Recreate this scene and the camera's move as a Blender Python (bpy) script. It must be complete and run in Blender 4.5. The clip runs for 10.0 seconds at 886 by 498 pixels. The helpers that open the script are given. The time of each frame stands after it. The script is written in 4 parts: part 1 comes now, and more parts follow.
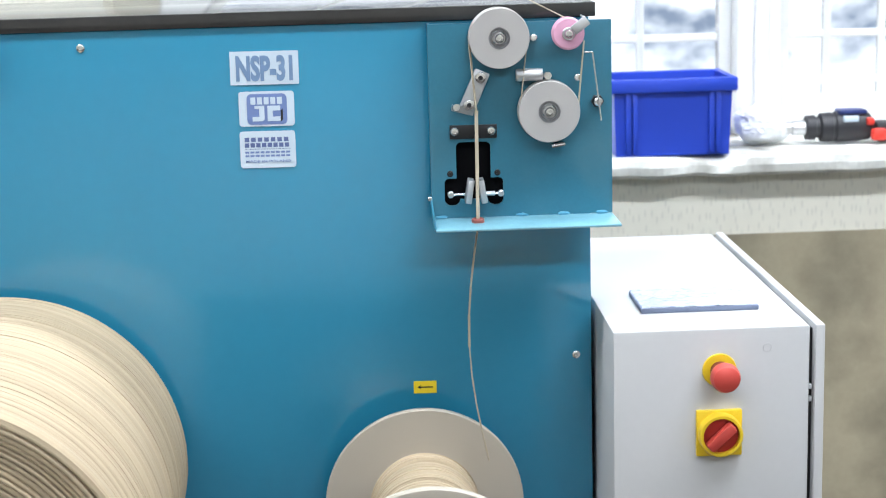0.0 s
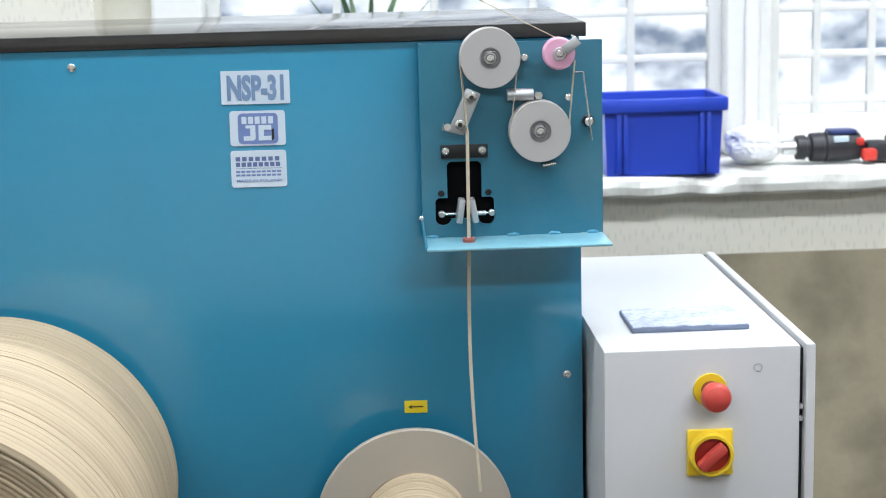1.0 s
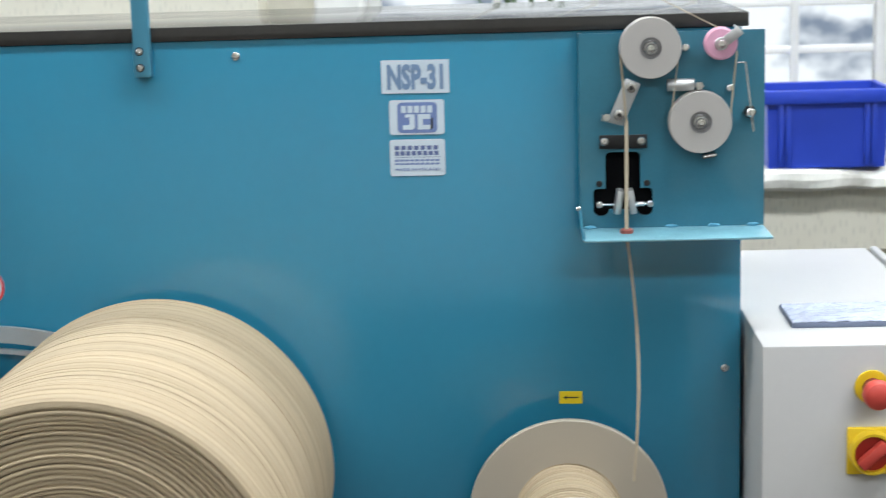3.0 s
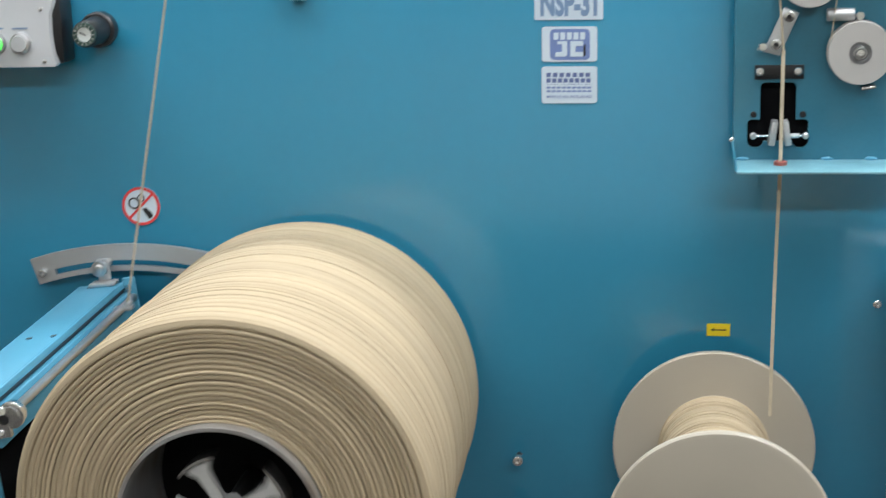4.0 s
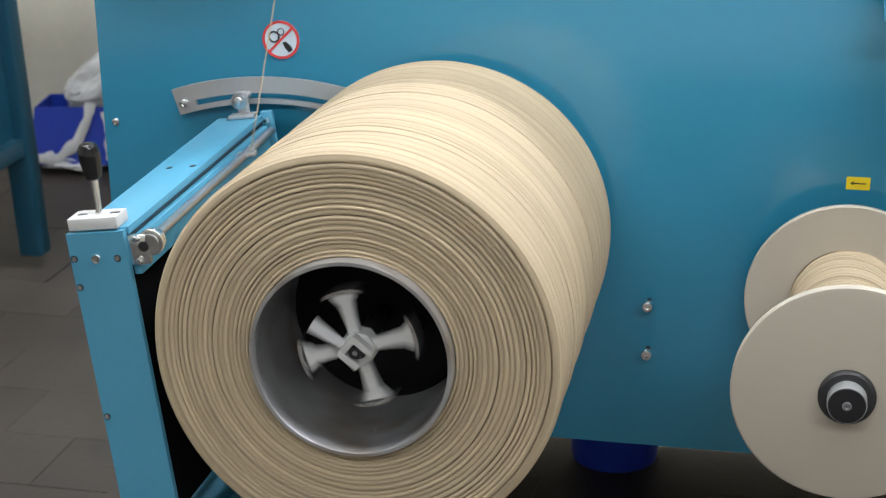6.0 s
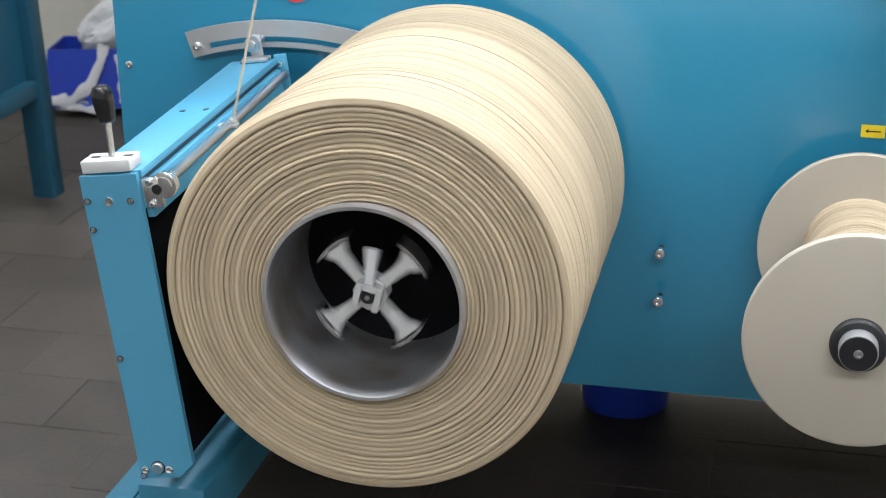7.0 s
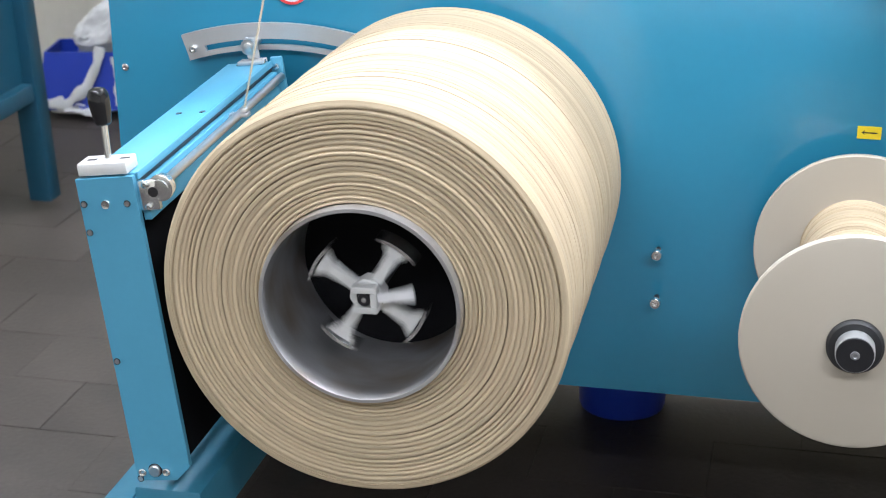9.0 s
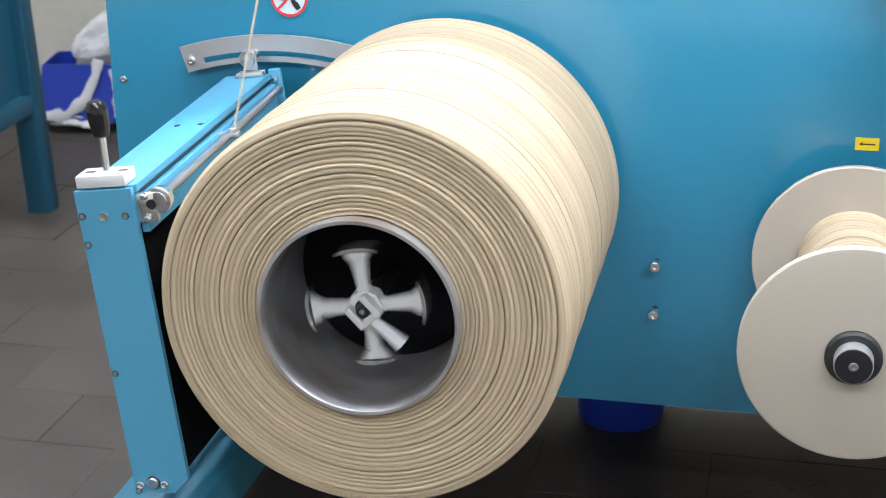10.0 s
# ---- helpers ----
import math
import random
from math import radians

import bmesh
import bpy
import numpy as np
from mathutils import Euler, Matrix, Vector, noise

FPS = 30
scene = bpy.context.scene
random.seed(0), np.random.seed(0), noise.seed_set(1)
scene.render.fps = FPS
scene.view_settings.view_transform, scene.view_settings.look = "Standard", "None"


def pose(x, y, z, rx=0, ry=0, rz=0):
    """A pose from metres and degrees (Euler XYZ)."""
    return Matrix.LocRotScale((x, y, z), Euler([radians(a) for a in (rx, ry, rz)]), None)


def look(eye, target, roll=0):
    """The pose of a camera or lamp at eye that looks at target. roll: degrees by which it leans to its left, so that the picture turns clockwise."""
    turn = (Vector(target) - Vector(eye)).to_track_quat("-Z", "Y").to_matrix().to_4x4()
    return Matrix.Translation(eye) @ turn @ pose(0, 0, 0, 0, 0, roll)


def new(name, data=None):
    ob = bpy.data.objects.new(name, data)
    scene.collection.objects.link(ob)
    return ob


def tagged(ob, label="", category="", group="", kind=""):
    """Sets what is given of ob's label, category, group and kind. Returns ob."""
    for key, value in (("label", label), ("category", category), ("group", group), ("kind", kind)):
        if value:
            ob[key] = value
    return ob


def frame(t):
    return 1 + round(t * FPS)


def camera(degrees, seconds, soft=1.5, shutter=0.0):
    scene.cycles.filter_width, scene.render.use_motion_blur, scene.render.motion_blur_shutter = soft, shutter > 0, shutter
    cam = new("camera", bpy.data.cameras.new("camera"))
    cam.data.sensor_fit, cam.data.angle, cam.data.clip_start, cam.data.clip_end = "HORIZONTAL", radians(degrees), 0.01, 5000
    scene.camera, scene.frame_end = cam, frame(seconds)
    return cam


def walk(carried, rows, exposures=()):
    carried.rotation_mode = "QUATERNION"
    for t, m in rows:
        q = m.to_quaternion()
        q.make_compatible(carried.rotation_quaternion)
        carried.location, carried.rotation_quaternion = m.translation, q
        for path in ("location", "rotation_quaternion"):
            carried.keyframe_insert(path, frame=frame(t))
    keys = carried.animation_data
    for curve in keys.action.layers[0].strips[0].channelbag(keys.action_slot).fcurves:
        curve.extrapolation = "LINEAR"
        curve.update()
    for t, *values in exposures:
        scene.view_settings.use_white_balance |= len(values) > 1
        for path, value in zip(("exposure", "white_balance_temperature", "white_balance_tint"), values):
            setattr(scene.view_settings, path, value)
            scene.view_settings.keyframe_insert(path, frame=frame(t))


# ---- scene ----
# camera: stands on one spot and pans to its left and down
cam = camera(30.0, 10.0, soft=1.0, shutter=0.45)
EYE = (0.0, -2.2, 1.36)
PAN = [
    (0.0, -2.337, -11.617, -1.571),
    (0.5, -2.632, -11.078, -1.518),
    (1.0, -2.677, -10.951, -1.465),
    (1.5, -2.648, -10.560, -1.504),
    (2.0, -2.061, -10.368, -1.632),
    (2.2, -1.498, -10.480, -1.660),
    (3.3, 4.502, -11.641, -1.742),
    (3.5, 5.422, -12.106, -1.717),
    (4.0, 8.205, -13.530, -1.616),
    (4.3, 9.170, -14.255, -1.430),
    (4.5, 9.550, -14.514, -1.457),
    (5.0, 10.723, -16.309, -1.337),
    (5.5, 12.047, -17.587, -1.197),
    (6.0, 13.175, -18.916, -0.985),
    (6.2, 13.398, -19.307, -0.870),
    (7.3, 13.658, -21.143, -0.735),
    (7.5, 13.627, -21.216, -0.742),
    (8.0, 13.585, -21.190, -0.739),
    (8.5, 13.519, -21.002, -0.815),
    (9.0, 13.546, -20.737, -0.793),
    (9.5, 13.529, -20.630, -0.846),
    (10.0, 13.477, -20.328, -0.838),
]
walk(cam, [(t, pose(*EYE, 90 + pitch, 0, yaw) @ pose(0, 0, 0, 0, 0, roll)) for t, yaw, pitch, roll in PAN],
     exposures=[(0.0, 0.20, 6180, 8), (1.0, -0.04, 6250, 8), (2.0, -0.14, 6350, 8), (2.3, -0.18, 6400, 7), (3.5, -0.14, 6550, 6), (4.5, 0.02, 6600, 7), (5.0, 0.08, 6500, 8), (6.2, 0.06, 6500, 8), (7.4, 0.52, 6200, 10), (10.0, 0.66, 6150, 11)])
cam.data.dof.use_dof = True
cam.data.dof.focus_distance, cam.data.dof.aperture_fstop = 2.05, 10.0

# ---- light ----
world = bpy.data.worlds.new("world")
scene.world = world
world.use_nodes = True
_bg = world.node_tree.nodes["Background"]
_sky = world.node_tree.nodes.new("ShaderNodeTexSky")
_sky.sky_type, _sky.sun_disc = "NISHITA", False
_sky.sun_elevation, _sky.sun_rotation = radians(35), radians(150)
world.node_tree.links.new(_sky.outputs[0], _bg.inputs[0])
_bg.inputs[1].default_value = 0.15


def area(name, place, target, sx, sy, watts, colour=(1, 1, 1)):
    d = bpy.data.lights.new(name, "AREA")
    d.shape, d.size, d.size_y, d.energy, d.color = "RECTANGLE", sx, sy, watts, colour
    ob = new(name, d)
    ob.matrix_world = look(place, target)
    return ob


# Lamps out of view; pair at y 0.9 added to brighten window wall.
LAMPS = [(-1.5, -0.65, 42), (1.35, -0.65, 70), (-1.5, -3.4, 44), (1.35, -3.4, 64), (-1.5, 0.9, 38), (1.5, 0.9, 44)]
for _x, _y, _w in LAMPS:
    area("ceiling_lamp_light", (_x, _y, 3.08), (_x, _y, 0), 2.4, 0.25, _w, (0.945, 0.985, 1.06))


# ---- materials ----
def srgb(r, g, b):
    f = lambda c: c / 12.92 if c <= 0.04045 else ((c + 0.055) / 1.055) ** 2.4
    return (f(r / 255), f(g / 255), f(b / 255))


def mat(name, colour, rough=0.5, metal=0.0, var=0.12, scale=8.0, bump=0.0, bump_scale=200.0, stretch=(1, 1, 1), emit=0.0, dirt=None, dirt_amount=0.0, coat=0.0):
    """A node material: base colour varied at two scales, rough spots, fine bump, stains."""
    m = bpy.data.materials.new(name)
    m.use_nodes = True
    nt = m.node_tree
    n, l = nt.nodes, nt.links
    p = n["Principled BSDF"]
    p.inputs["Metallic"].default_value = metal
    p.inputs["Coat Weight"].default_value = coat
    tc = n.new("ShaderNodeTexCoord")
    mp = n.new("ShaderNodeMapping")
    mp.inputs["Scale"].default_value = stretch
    l.new(tc.outputs["Object"], mp.inputs[0])
    big, fine = n.new("ShaderNodeTexNoise"), n.new("ShaderNodeTexNoise")
    for t, s, d in ((big, scale, 4), (fine, scale * 14, 3)):
        t.inputs["Scale"].default_value, t.inputs["Detail"].default_value = s, d
        l.new(mp.outputs[0], t.inputs[0])
    mix = n.new("ShaderNodeMath")
    mix.operation = "MULTIPLY_ADD"
    l.new(fine.outputs[0], mix.inputs[0])
    mix.inputs[1].default_value = 0.5
    l.new(big.outputs[0], mix.inputs[2])
    ramp = n.new("ShaderNodeMapRange")
    ramp.inputs[1].default_value, ramp.inputs[2].default_value = 0.4, 1.1
    ramp.inputs[3].default_value, ramp.inputs[4].default_value = 1 - var, 1 + var
    l.new(mix.outputs[0], ramp.inputs[0])
    mul = n.new("ShaderNodeVectorMath")
    mul.operation = "SCALE"
    mul.inputs[0].default_value = colour
    l.new(ramp.outputs[0], mul.inputs["Scale"])
    out = mul.outputs[0]
    if dirt:
        st = n.new("ShaderNodeTexNoise")
        st.inputs["Scale"].default_value, st.inputs["Detail"].default_value = scale * 0.6, 8
        l.new(tc.outputs["Object"], st.inputs[0])
        mr = n.new("ShaderNodeMapRange")
        mr.inputs[1].default_value, mr.inputs[2].default_value, mr.inputs[4].default_value = 0.5, 0.72, dirt_amount
        l.new(st.outputs[0], mr.inputs[0])
        mc = n.new("ShaderNodeMix")
        mc.data_type = "RGBA"
        l.new(mr.outputs[0], mc.inputs[0])
        l.new(out, mc.inputs[6])
        mc.inputs[7].default_value = (*dirt, 1)
        out = mc.outputs[2]
    l.new(out, p.inputs["Base Color"])
    rr = n.new("ShaderNodeMapRange")
    rr.inputs[3].default_value, rr.inputs[4].default_value = max(0.02, rough - 0.08), min(1, rough + 0.08)
    l.new(big.outputs[0], rr.inputs[0])
    l.new(rr.outputs[0], p.inputs["Roughness"])
    if bump:
        bt = n.new("ShaderNodeTexNoise")
        bt.inputs["Scale"].default_value = bump_scale
        l.new(mp.outputs[0], bt.inputs[0])
        b = n.new("ShaderNodeBump")
        b.inputs["Strength"].default_value, b.inputs["Distance"].default_value = bump, 0.002
        l.new(bt.outputs[0], b.inputs["Height"])
        l.new(b.outputs[0], p.inputs["Normal"])
    if emit:
        p.inputs["Emission Color"].default_value = (*colour, 1)
        p.inputs["Emission Strength"].default_value = emit
    return m


TEAL = mat("teal_powder_coat", (0.027, 0.216, 0.350), 0.16, var=0.05, scale=5, bump=0.02, bump_scale=900)
for _key, _v in (("Coat Weight", 0.55), ("Coat Roughness", 0.13), ("Coat IOR", 1.7)):
    TEAL.node_tree.nodes["Principled BSDF"].inputs[_key].default_value = _v
TEAL_LIGHT = mat("light_teal_enamel", (0.072, 0.275, 0.41), 0.42, var=0.05, scale=9, bump=0.04, bump_scale=900)
# Teal darkened to carry the drum's shade over the stand.
STAND_TEAL = mat("shaded_stand_teal", (0.030, 0.155, 0.235), 0.42, var=0.10, scale=9, bump=0.04, bump_scale=700)
TEAL_DARK = mat("teal_frame_paint", (0.009, 0.06, 0.10), 0.4, var=0.08, scale=9)
BLACK = mat("black_plastic", (0.012, 0.012, 0.014), 0.35, var=0.2, scale=20)
# Gloss cut, near black: shade inside core, opening and arm put into colour.
MATT_BLACK = mat("deep_shade_black", (0.004, 0.004, 0.005), 0.9, var=0.2, scale=20)
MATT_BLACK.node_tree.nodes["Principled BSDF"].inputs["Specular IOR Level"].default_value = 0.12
BLACK_BLOCK = mat("black_light_block", (0.010, 0.010, 0.012), 0.45, var=0.2, scale=20)
STEEL = mat("brushed_steel", (0.62, 0.62, 0.63), 0.32, 1.0, var=0.1, scale=30)
CHROME = mat("bright_zinc", (0.78, 0.79, 0.80), 0.22, 1.0, var=0.06, scale=40)
ALU = mat("matt_aluminium", (0.55, 0.56, 0.57), 0.45, 0.8, var=0.08, scale=30)
BOARD = mat("beige_flange", srgb(170, 162, 148), 0.46, var=0.04, scale=10, bump=0.05, bump_scale=500)
PULLEY = mat("grey_plastic_pulley", srgb(170, 167, 164), 0.5, var=0.04, scale=40)
GREY = mat("light_grey_enamel", srgb(188, 188, 188), 0.38, var=0.03, scale=8, bump=0.08, bump_scale=1200)
WHITE = mat("white_paint", (0.78, 0.78, 0.76), 0.5, var=0.06, scale=4)
WALL = mat("cream_wall", srgb(222, 218, 205), 0.8, var=0.08, scale=3, bump=0.3, bump_scale=60)
WALL_LOW = mat("beige_dado", srgb(166, 156, 132), 0.6, var=0.10, scale=8, bump=0.2, bump_scale=60, dirt=(0.09, 0.08, 0.06), dirt_amount=0.6)
CEIL = mat("ceiling_paint", (0.75, 0.74, 0.71), 0.8, var=0.05, scale=2)
BLUE = mat("blue_plastic", (0.022, 0.06, 0.48), 0.35, var=0.06, scale=12)
YELLOW = mat("yellow_plastic", (0.80, 0.55, 0.02), 0.4, var=0.05, scale=20)
RED = mat("red_plastic", (0.62, 0.045, 0.03), 0.38, var=0.05, scale=20)
INK = mat("blue_grey_ink", srgb(112, 138, 172), 0.5, var=0.1, scale=60)


# ---- mesh helpers ----
def part(name, bm, material, parent=None, label="", smooth=True):
    me = bpy.data.meshes.new(name)
    bmesh.ops.recalc_face_normals(bm, faces=bm.faces[:])
    bm.to_mesh(me)
    bm.free()
    me.materials.append(material)
    if smooth:
        for p in me.polygons:
            p.use_smooth = True
        me.set_sharp_from_angle(angle=radians(35))
    ob = new(name, me)
    if parent:
        ob.parent = parent
    if label:
        tagged(ob, label)
    return ob


def thing(name, place, label, category, group="", kind=""):
    ob = new(name)
    ob.empty_display_size = 0.05
    ob.matrix_world = place if isinstance(place, Matrix) else pose(*place)
    return tagged(ob, label, category, group, kind)


def box(bm, x0, x1, y0, y1, z0, z1, bevel=0.0, seg=2, m=None):
    r = bmesh.ops.create_cube(bm, size=1)
    vs = r["verts"]
    for v in vs:
        v.co = Vector(((x0 + x1) / 2 + v.co.x * (x1 - x0), (y0 + y1) / 2 + v.co.y * (y1 - y0), (z0 + z1) / 2 + v.co.z * (z1 - z0)))
    if bevel:
        es = list({e for v in vs for e in v.link_edges})
        r = bmesh.ops.bevel(bm, geom=es, offset=bevel, segments=seg, profile=0.5, affect="EDGES")
        vs = list({v for f in r["faces"] for v in f.verts} | {v for v in vs if v.is_valid})
    if m:
        bmesh.ops.transform(bm, matrix=m, verts=vs)
    return bm


def B(*a, **k):
    return box(bmesh.new(), *a, **k)


def lathe(profile, seg=48, m=None, bm=None, closed=False, wobble=None):
    """Turns (radius, along) pairs round the y axis."""
    bm = bm or bmesh.new()
    rings = []
    for r, y in profile:
        ring = []
        for i in range(seg):
            a = 2 * math.pi * i / seg
            rr, yy = wobble(r, y, a) if wobble else (r, y)
            v = Vector((rr * math.cos(a), yy, rr * math.sin(a)))
            ring.append(bm.verts.new(m @ v if m else v))
        rings.append(ring)
    pairs = list(zip(rings, rings[1:])) + ([(rings[-1], rings[0])] if closed else [])
    for a, b in pairs:
        for i in range(seg):
            bm.faces.new((a[i], a[(i + 1) % seg], b[(i + 1) % seg], b[i]))
    if not closed:
        for ring in (rings[0], rings[-1]):
            bm.faces.new(ring)
    return bm


def disc(x, y0, y1, z, r, seg=32, bevel=0.0, bm=None):
    """A cylinder along y with eased edges."""
    b = bevel
    prof = [(r - b, y0), (r, y0 + b), (r, y1 - b), (r - b, y1)] if b else [(r, y0), (r, y1)]
    return lathe(prof, seg, pose(x, 0, z), bm)


def rod(p, q, r, seg=12, bm=None):
    bm = bm or bmesh.new()
    p, q = Vector(p), Vector(q)
    m = Matrix.Translation(p) @ (q - p).to_track_quat("Y", "Z").to_matrix().to_4x4()
    return lathe([(r, 0), (r, (q - p).length)], seg, m, bm)


def outline(points, y0, y1, bm=None, bevel=0.0):
    """A plate of thickness y0..y1 with the outline given as (x, z) pairs."""
    bm = bm or bmesh.new()
    a = [bm.verts.new((x, y0, z)) for x, z in points]
    b = [bm.verts.new((x, y1, z)) for x, z in points]
    bm.faces.new(a)
    bm.faces.new(b[::-1])
    n = len(a)
    for i in range(n):
        bm.faces.new((a[i], b[i], b[(i + 1) % n], a[(i + 1) % n]))
    return bm


# ---- setting ----
def structure(name, bm, material, label, parent=None):
    ob = part(name, bm, material, parent, label, smooth=False)
    return tagged(ob, category=name.split("_")[0], kind="structure")


def wall_paper():
    """Cream wall covering with short upright dashes pressed into it."""
    m = mat("dashed_wall_covering", srgb(226, 222, 208), 0.8, var=0.06, scale=3)
    n, l = m.node_tree.nodes, m.node_tree.links
    tc = n.new("ShaderNodeTexCoord")
    mp = n.new("ShaderNodeMapping")
    mp.inputs["Rotation"].default_value = (radians(90), 0, 0)
    mp.inputs["Scale"].default_value = (84, 34, 24)
    l.new(tc.outputs["Object"], mp.inputs[0])
    v = n.new("ShaderNodeTexVoronoi")
    v.voronoi_dimensions = "2D"
    v.inputs["Scale"].default_value, v.inputs["Randomness"].default_value = 1.0, 0.8
    l.new(mp.outputs[0], v.inputs[0])
    r = n.new("ShaderNodeMapRange")
    r.inputs[1].default_value, r.inputs[2].default_value, r.inputs[3].default_value, r.inputs[4].default_value = 0.14, 0.26, 1, 0
    l.new(v.outputs["Distance"], r.inputs[0])
    p = n["Principled BSDF"]
    old = p.inputs["Base Color"].links[0].from_socket
    mx = n.new("ShaderNodeMix")
    mx.data_type = "RGBA"
    k = n.new("ShaderNodeMath")
    k.operation = "MULTIPLY"
    k.inputs[1].default_value = 0.18
    l.new(r.outputs[0], k.inputs[0])
    l.new(k.outputs[0], mx.inputs[0])
    l.new(old, mx.inputs[6])
    mx.inputs[7].default_value = (*srgb(150, 148, 142), 1)
    l.new(mx.outputs[2], p.inputs["Base Color"])
    return m


PAPERED = wall_paper()
JOINT = mat("dark_floor_joint", srgb(50, 46, 44), 0.85, var=0.2, scale=6)
floor = structure("floor", B(-5, 5, -6, 2.6, -0.1, -0.004), JOINT, "worn grey-brown tiled workshop floor")
structure("wall_window_lower", B(-1.6, 5, 1.326, 1.80, 0, 0.6441), WALL_LOW, "stained beige dado of the window wall")
structure("wall_window_middle", B(-1.6, 5, 1.3285, 1.80, 0.6441, 0.786), PAPERED, "cream wall covering with dashed relief")
structure("wall_window_pier", B(-1.6, -0.574, 1.4515, 1.80, 0.786, 3.2), PAPERED, "cream wall beside the windows")
structure("wall_window_end", B(2.255, 5, 1.4515, 1.80, 0.786, 3.2), PAPERED, "cream wall beside the windows")
structure("wall_window_lintel", B(-0.574, 2.255, 1.4515, 1.80, 2.30, 3.2), WALL, "cream wall over the windows")
structure("wall_return", B(-1.6, -1.4, 1.8005, 2.42, 0, 3.2), WALL, "cream return wall of the recess")
structure("wall_back", B(-5, -1.4, 2.42, 2.6, 0, 3.2), WALL, "pale plain back wall of the recess")
structure("ceiling", B(-5, 5, -6, 2.6, 3.2, 3.3), CEIL, "white workshop ceiling")
structure("wall_west", B(-5.2, -5, -6.2, 2.6, 0, 3.2), WALL, "cream side wall")
structure("wall_east", B(5, 5.2, -6.2, 2.6, 0, 3.2), WALL, "cream side wall")
structure("wall_south", B(-5, 5, -6.2, -6, 0, 3.2), WALL, "cream wall facing the machine")


SILL = mat("chipped_white_sill", srgb(222, 222, 216), 0.65, var=0.1, scale=15, bump=0.5, bump_scale=60, dirt=srgb(120, 116, 104), dirt_amount=0.9)
sill_bm = bmesh.new()
_prof = [(1.6048, 0.7819), (1.2809, 0.7819), (1.2711, 0.7893), (1.2678, 0.8057), (1.2711, 0.8213), (1.2817, 0.8286), (1.3424, 0.8295), (1.449, 0.8295), (1.6048, 0.8295)]
_prev = None
for i in range(190):
    x = -0.5904 + i * 0.0155
    cur = []
    for y, z in _prof:
        edge = 1.0 if y < 1.326 else 0.15
        chip = max(0.0, noise.noise(Vector((x * 7, y * 9, z * 12))) - 0.15)
        cur.append(sill_bm.verts.new((x, y + edge * (0.006 * noise.noise(Vector((x * 14, z * 20, 3))) + 0.03 * chip), z + edge * (0.004 * noise.noise(Vector((x * 11, y * 10, 9))) - (0.018 * chip if z > 0.8106 else 0)))))
    if _prev:
        for q in range(len(_prof) - 1):
            sill_bm.faces.new((_prev[q], _prev[q + 1], cur[q + 1], cur[q]))
    else:
        sill_bm.faces.new(cur)
    _prev = cur
sill_bm.faces.new(_prev)
structure("window_sill", sill_bm, SILL, "thick chipped white plaster window sill")


# windows: fixed frames with glazing bars
GLASS = bpy.data.materials.new("window_glass")
GLASS.use_nodes = True
_p = GLASS.node_tree.nodes["Principled BSDF"]
_p.inputs["Transmission Weight"].default_value, _p.inputs["Roughness"].default_value, _p.inputs["IOR"].default_value = 1.0, 0.02, 1.02


def window(name, x0, x1, bars_x, bars_z):
    w = thing(name, (0, 0, 0), "white-painted timber window with glazing bars", "window", kind="structure")
    y0, y1, z0, z1 = 1.5884, 1.6294, 0.8295, 2.30
    for a, b, c, d in ((x0, x0 + 0.030, z0, z1), (x1 - 0.030, x1, z0, z1), (x0 + 0.030, x1 - 0.030, z0, z0 + 0.085), (x0 + 0.030, x1 - 0.030, z1 - 0.06, z1)):
        part("window_frame", B(a, b, y0, y1, c, d, bevel=0.005), WHITE, w)
    for x in bars_x:
        part("glazing_bar", B(x - 0.009, x + 0.009, y0 + 0.012, y1 - 0.012, z0 + 0.085, z1 - 0.06, bevel=0.003), WHITE, w)
    for z in bars_z:
        part("glazing_bar", B(x0 + 0.030, x1 - 0.030, y0 + 0.014, y1 - 0.014, z - 0.009, z + 0.009, bevel=0.003), WHITE, w)
    xs, zs = [x0 + 0.030, *bars_x, x1 - 0.030], [z0 + 0.085, *bars_z, z1 - 0.06]
    for a, b in zip(xs, xs[1:]):
        for c, d in zip(zs, zs[1:]):
            pane = part("pane", B(a, b, 1.6073, 1.6105, c, d), GLASS, w)
            pane.visible_shadow = False
    return w


rows_z = [0.947 + 0.107 * i for i in range(12)]
window("window_1", -0.3444, 0.832, [-0.05, 0.173, 0.398, 0.623], rows_z)
window("window_2", 0.936, 2.255, [1.057, 1.186, 1.40, 1.62, 1.84, 2.06], rows_z)
structure("window_post", B(0.832, 0.936, 1.5392, 1.654, 0.8295, 2.30, bevel=0.012), WHITE, "white painted timber post between the windows")
structure("post_moulding", B(0.872, 0.906, 1.5269, 1.5387, 0.8295, 2.30, bevel=0.007), WHITE, "half-round moulding on the window post")
structure("window_jamb", B(-0.4592, -0.3444, 1.5146, 1.654, 0.8295, 2.30, bevel=0.01), WHITE, "white painted timber jamb")
structure("reveal", B(-0.574, -0.4592, 1.5884, 1.654, 0.8295, 2.30), WALL, "plastered window reveal")

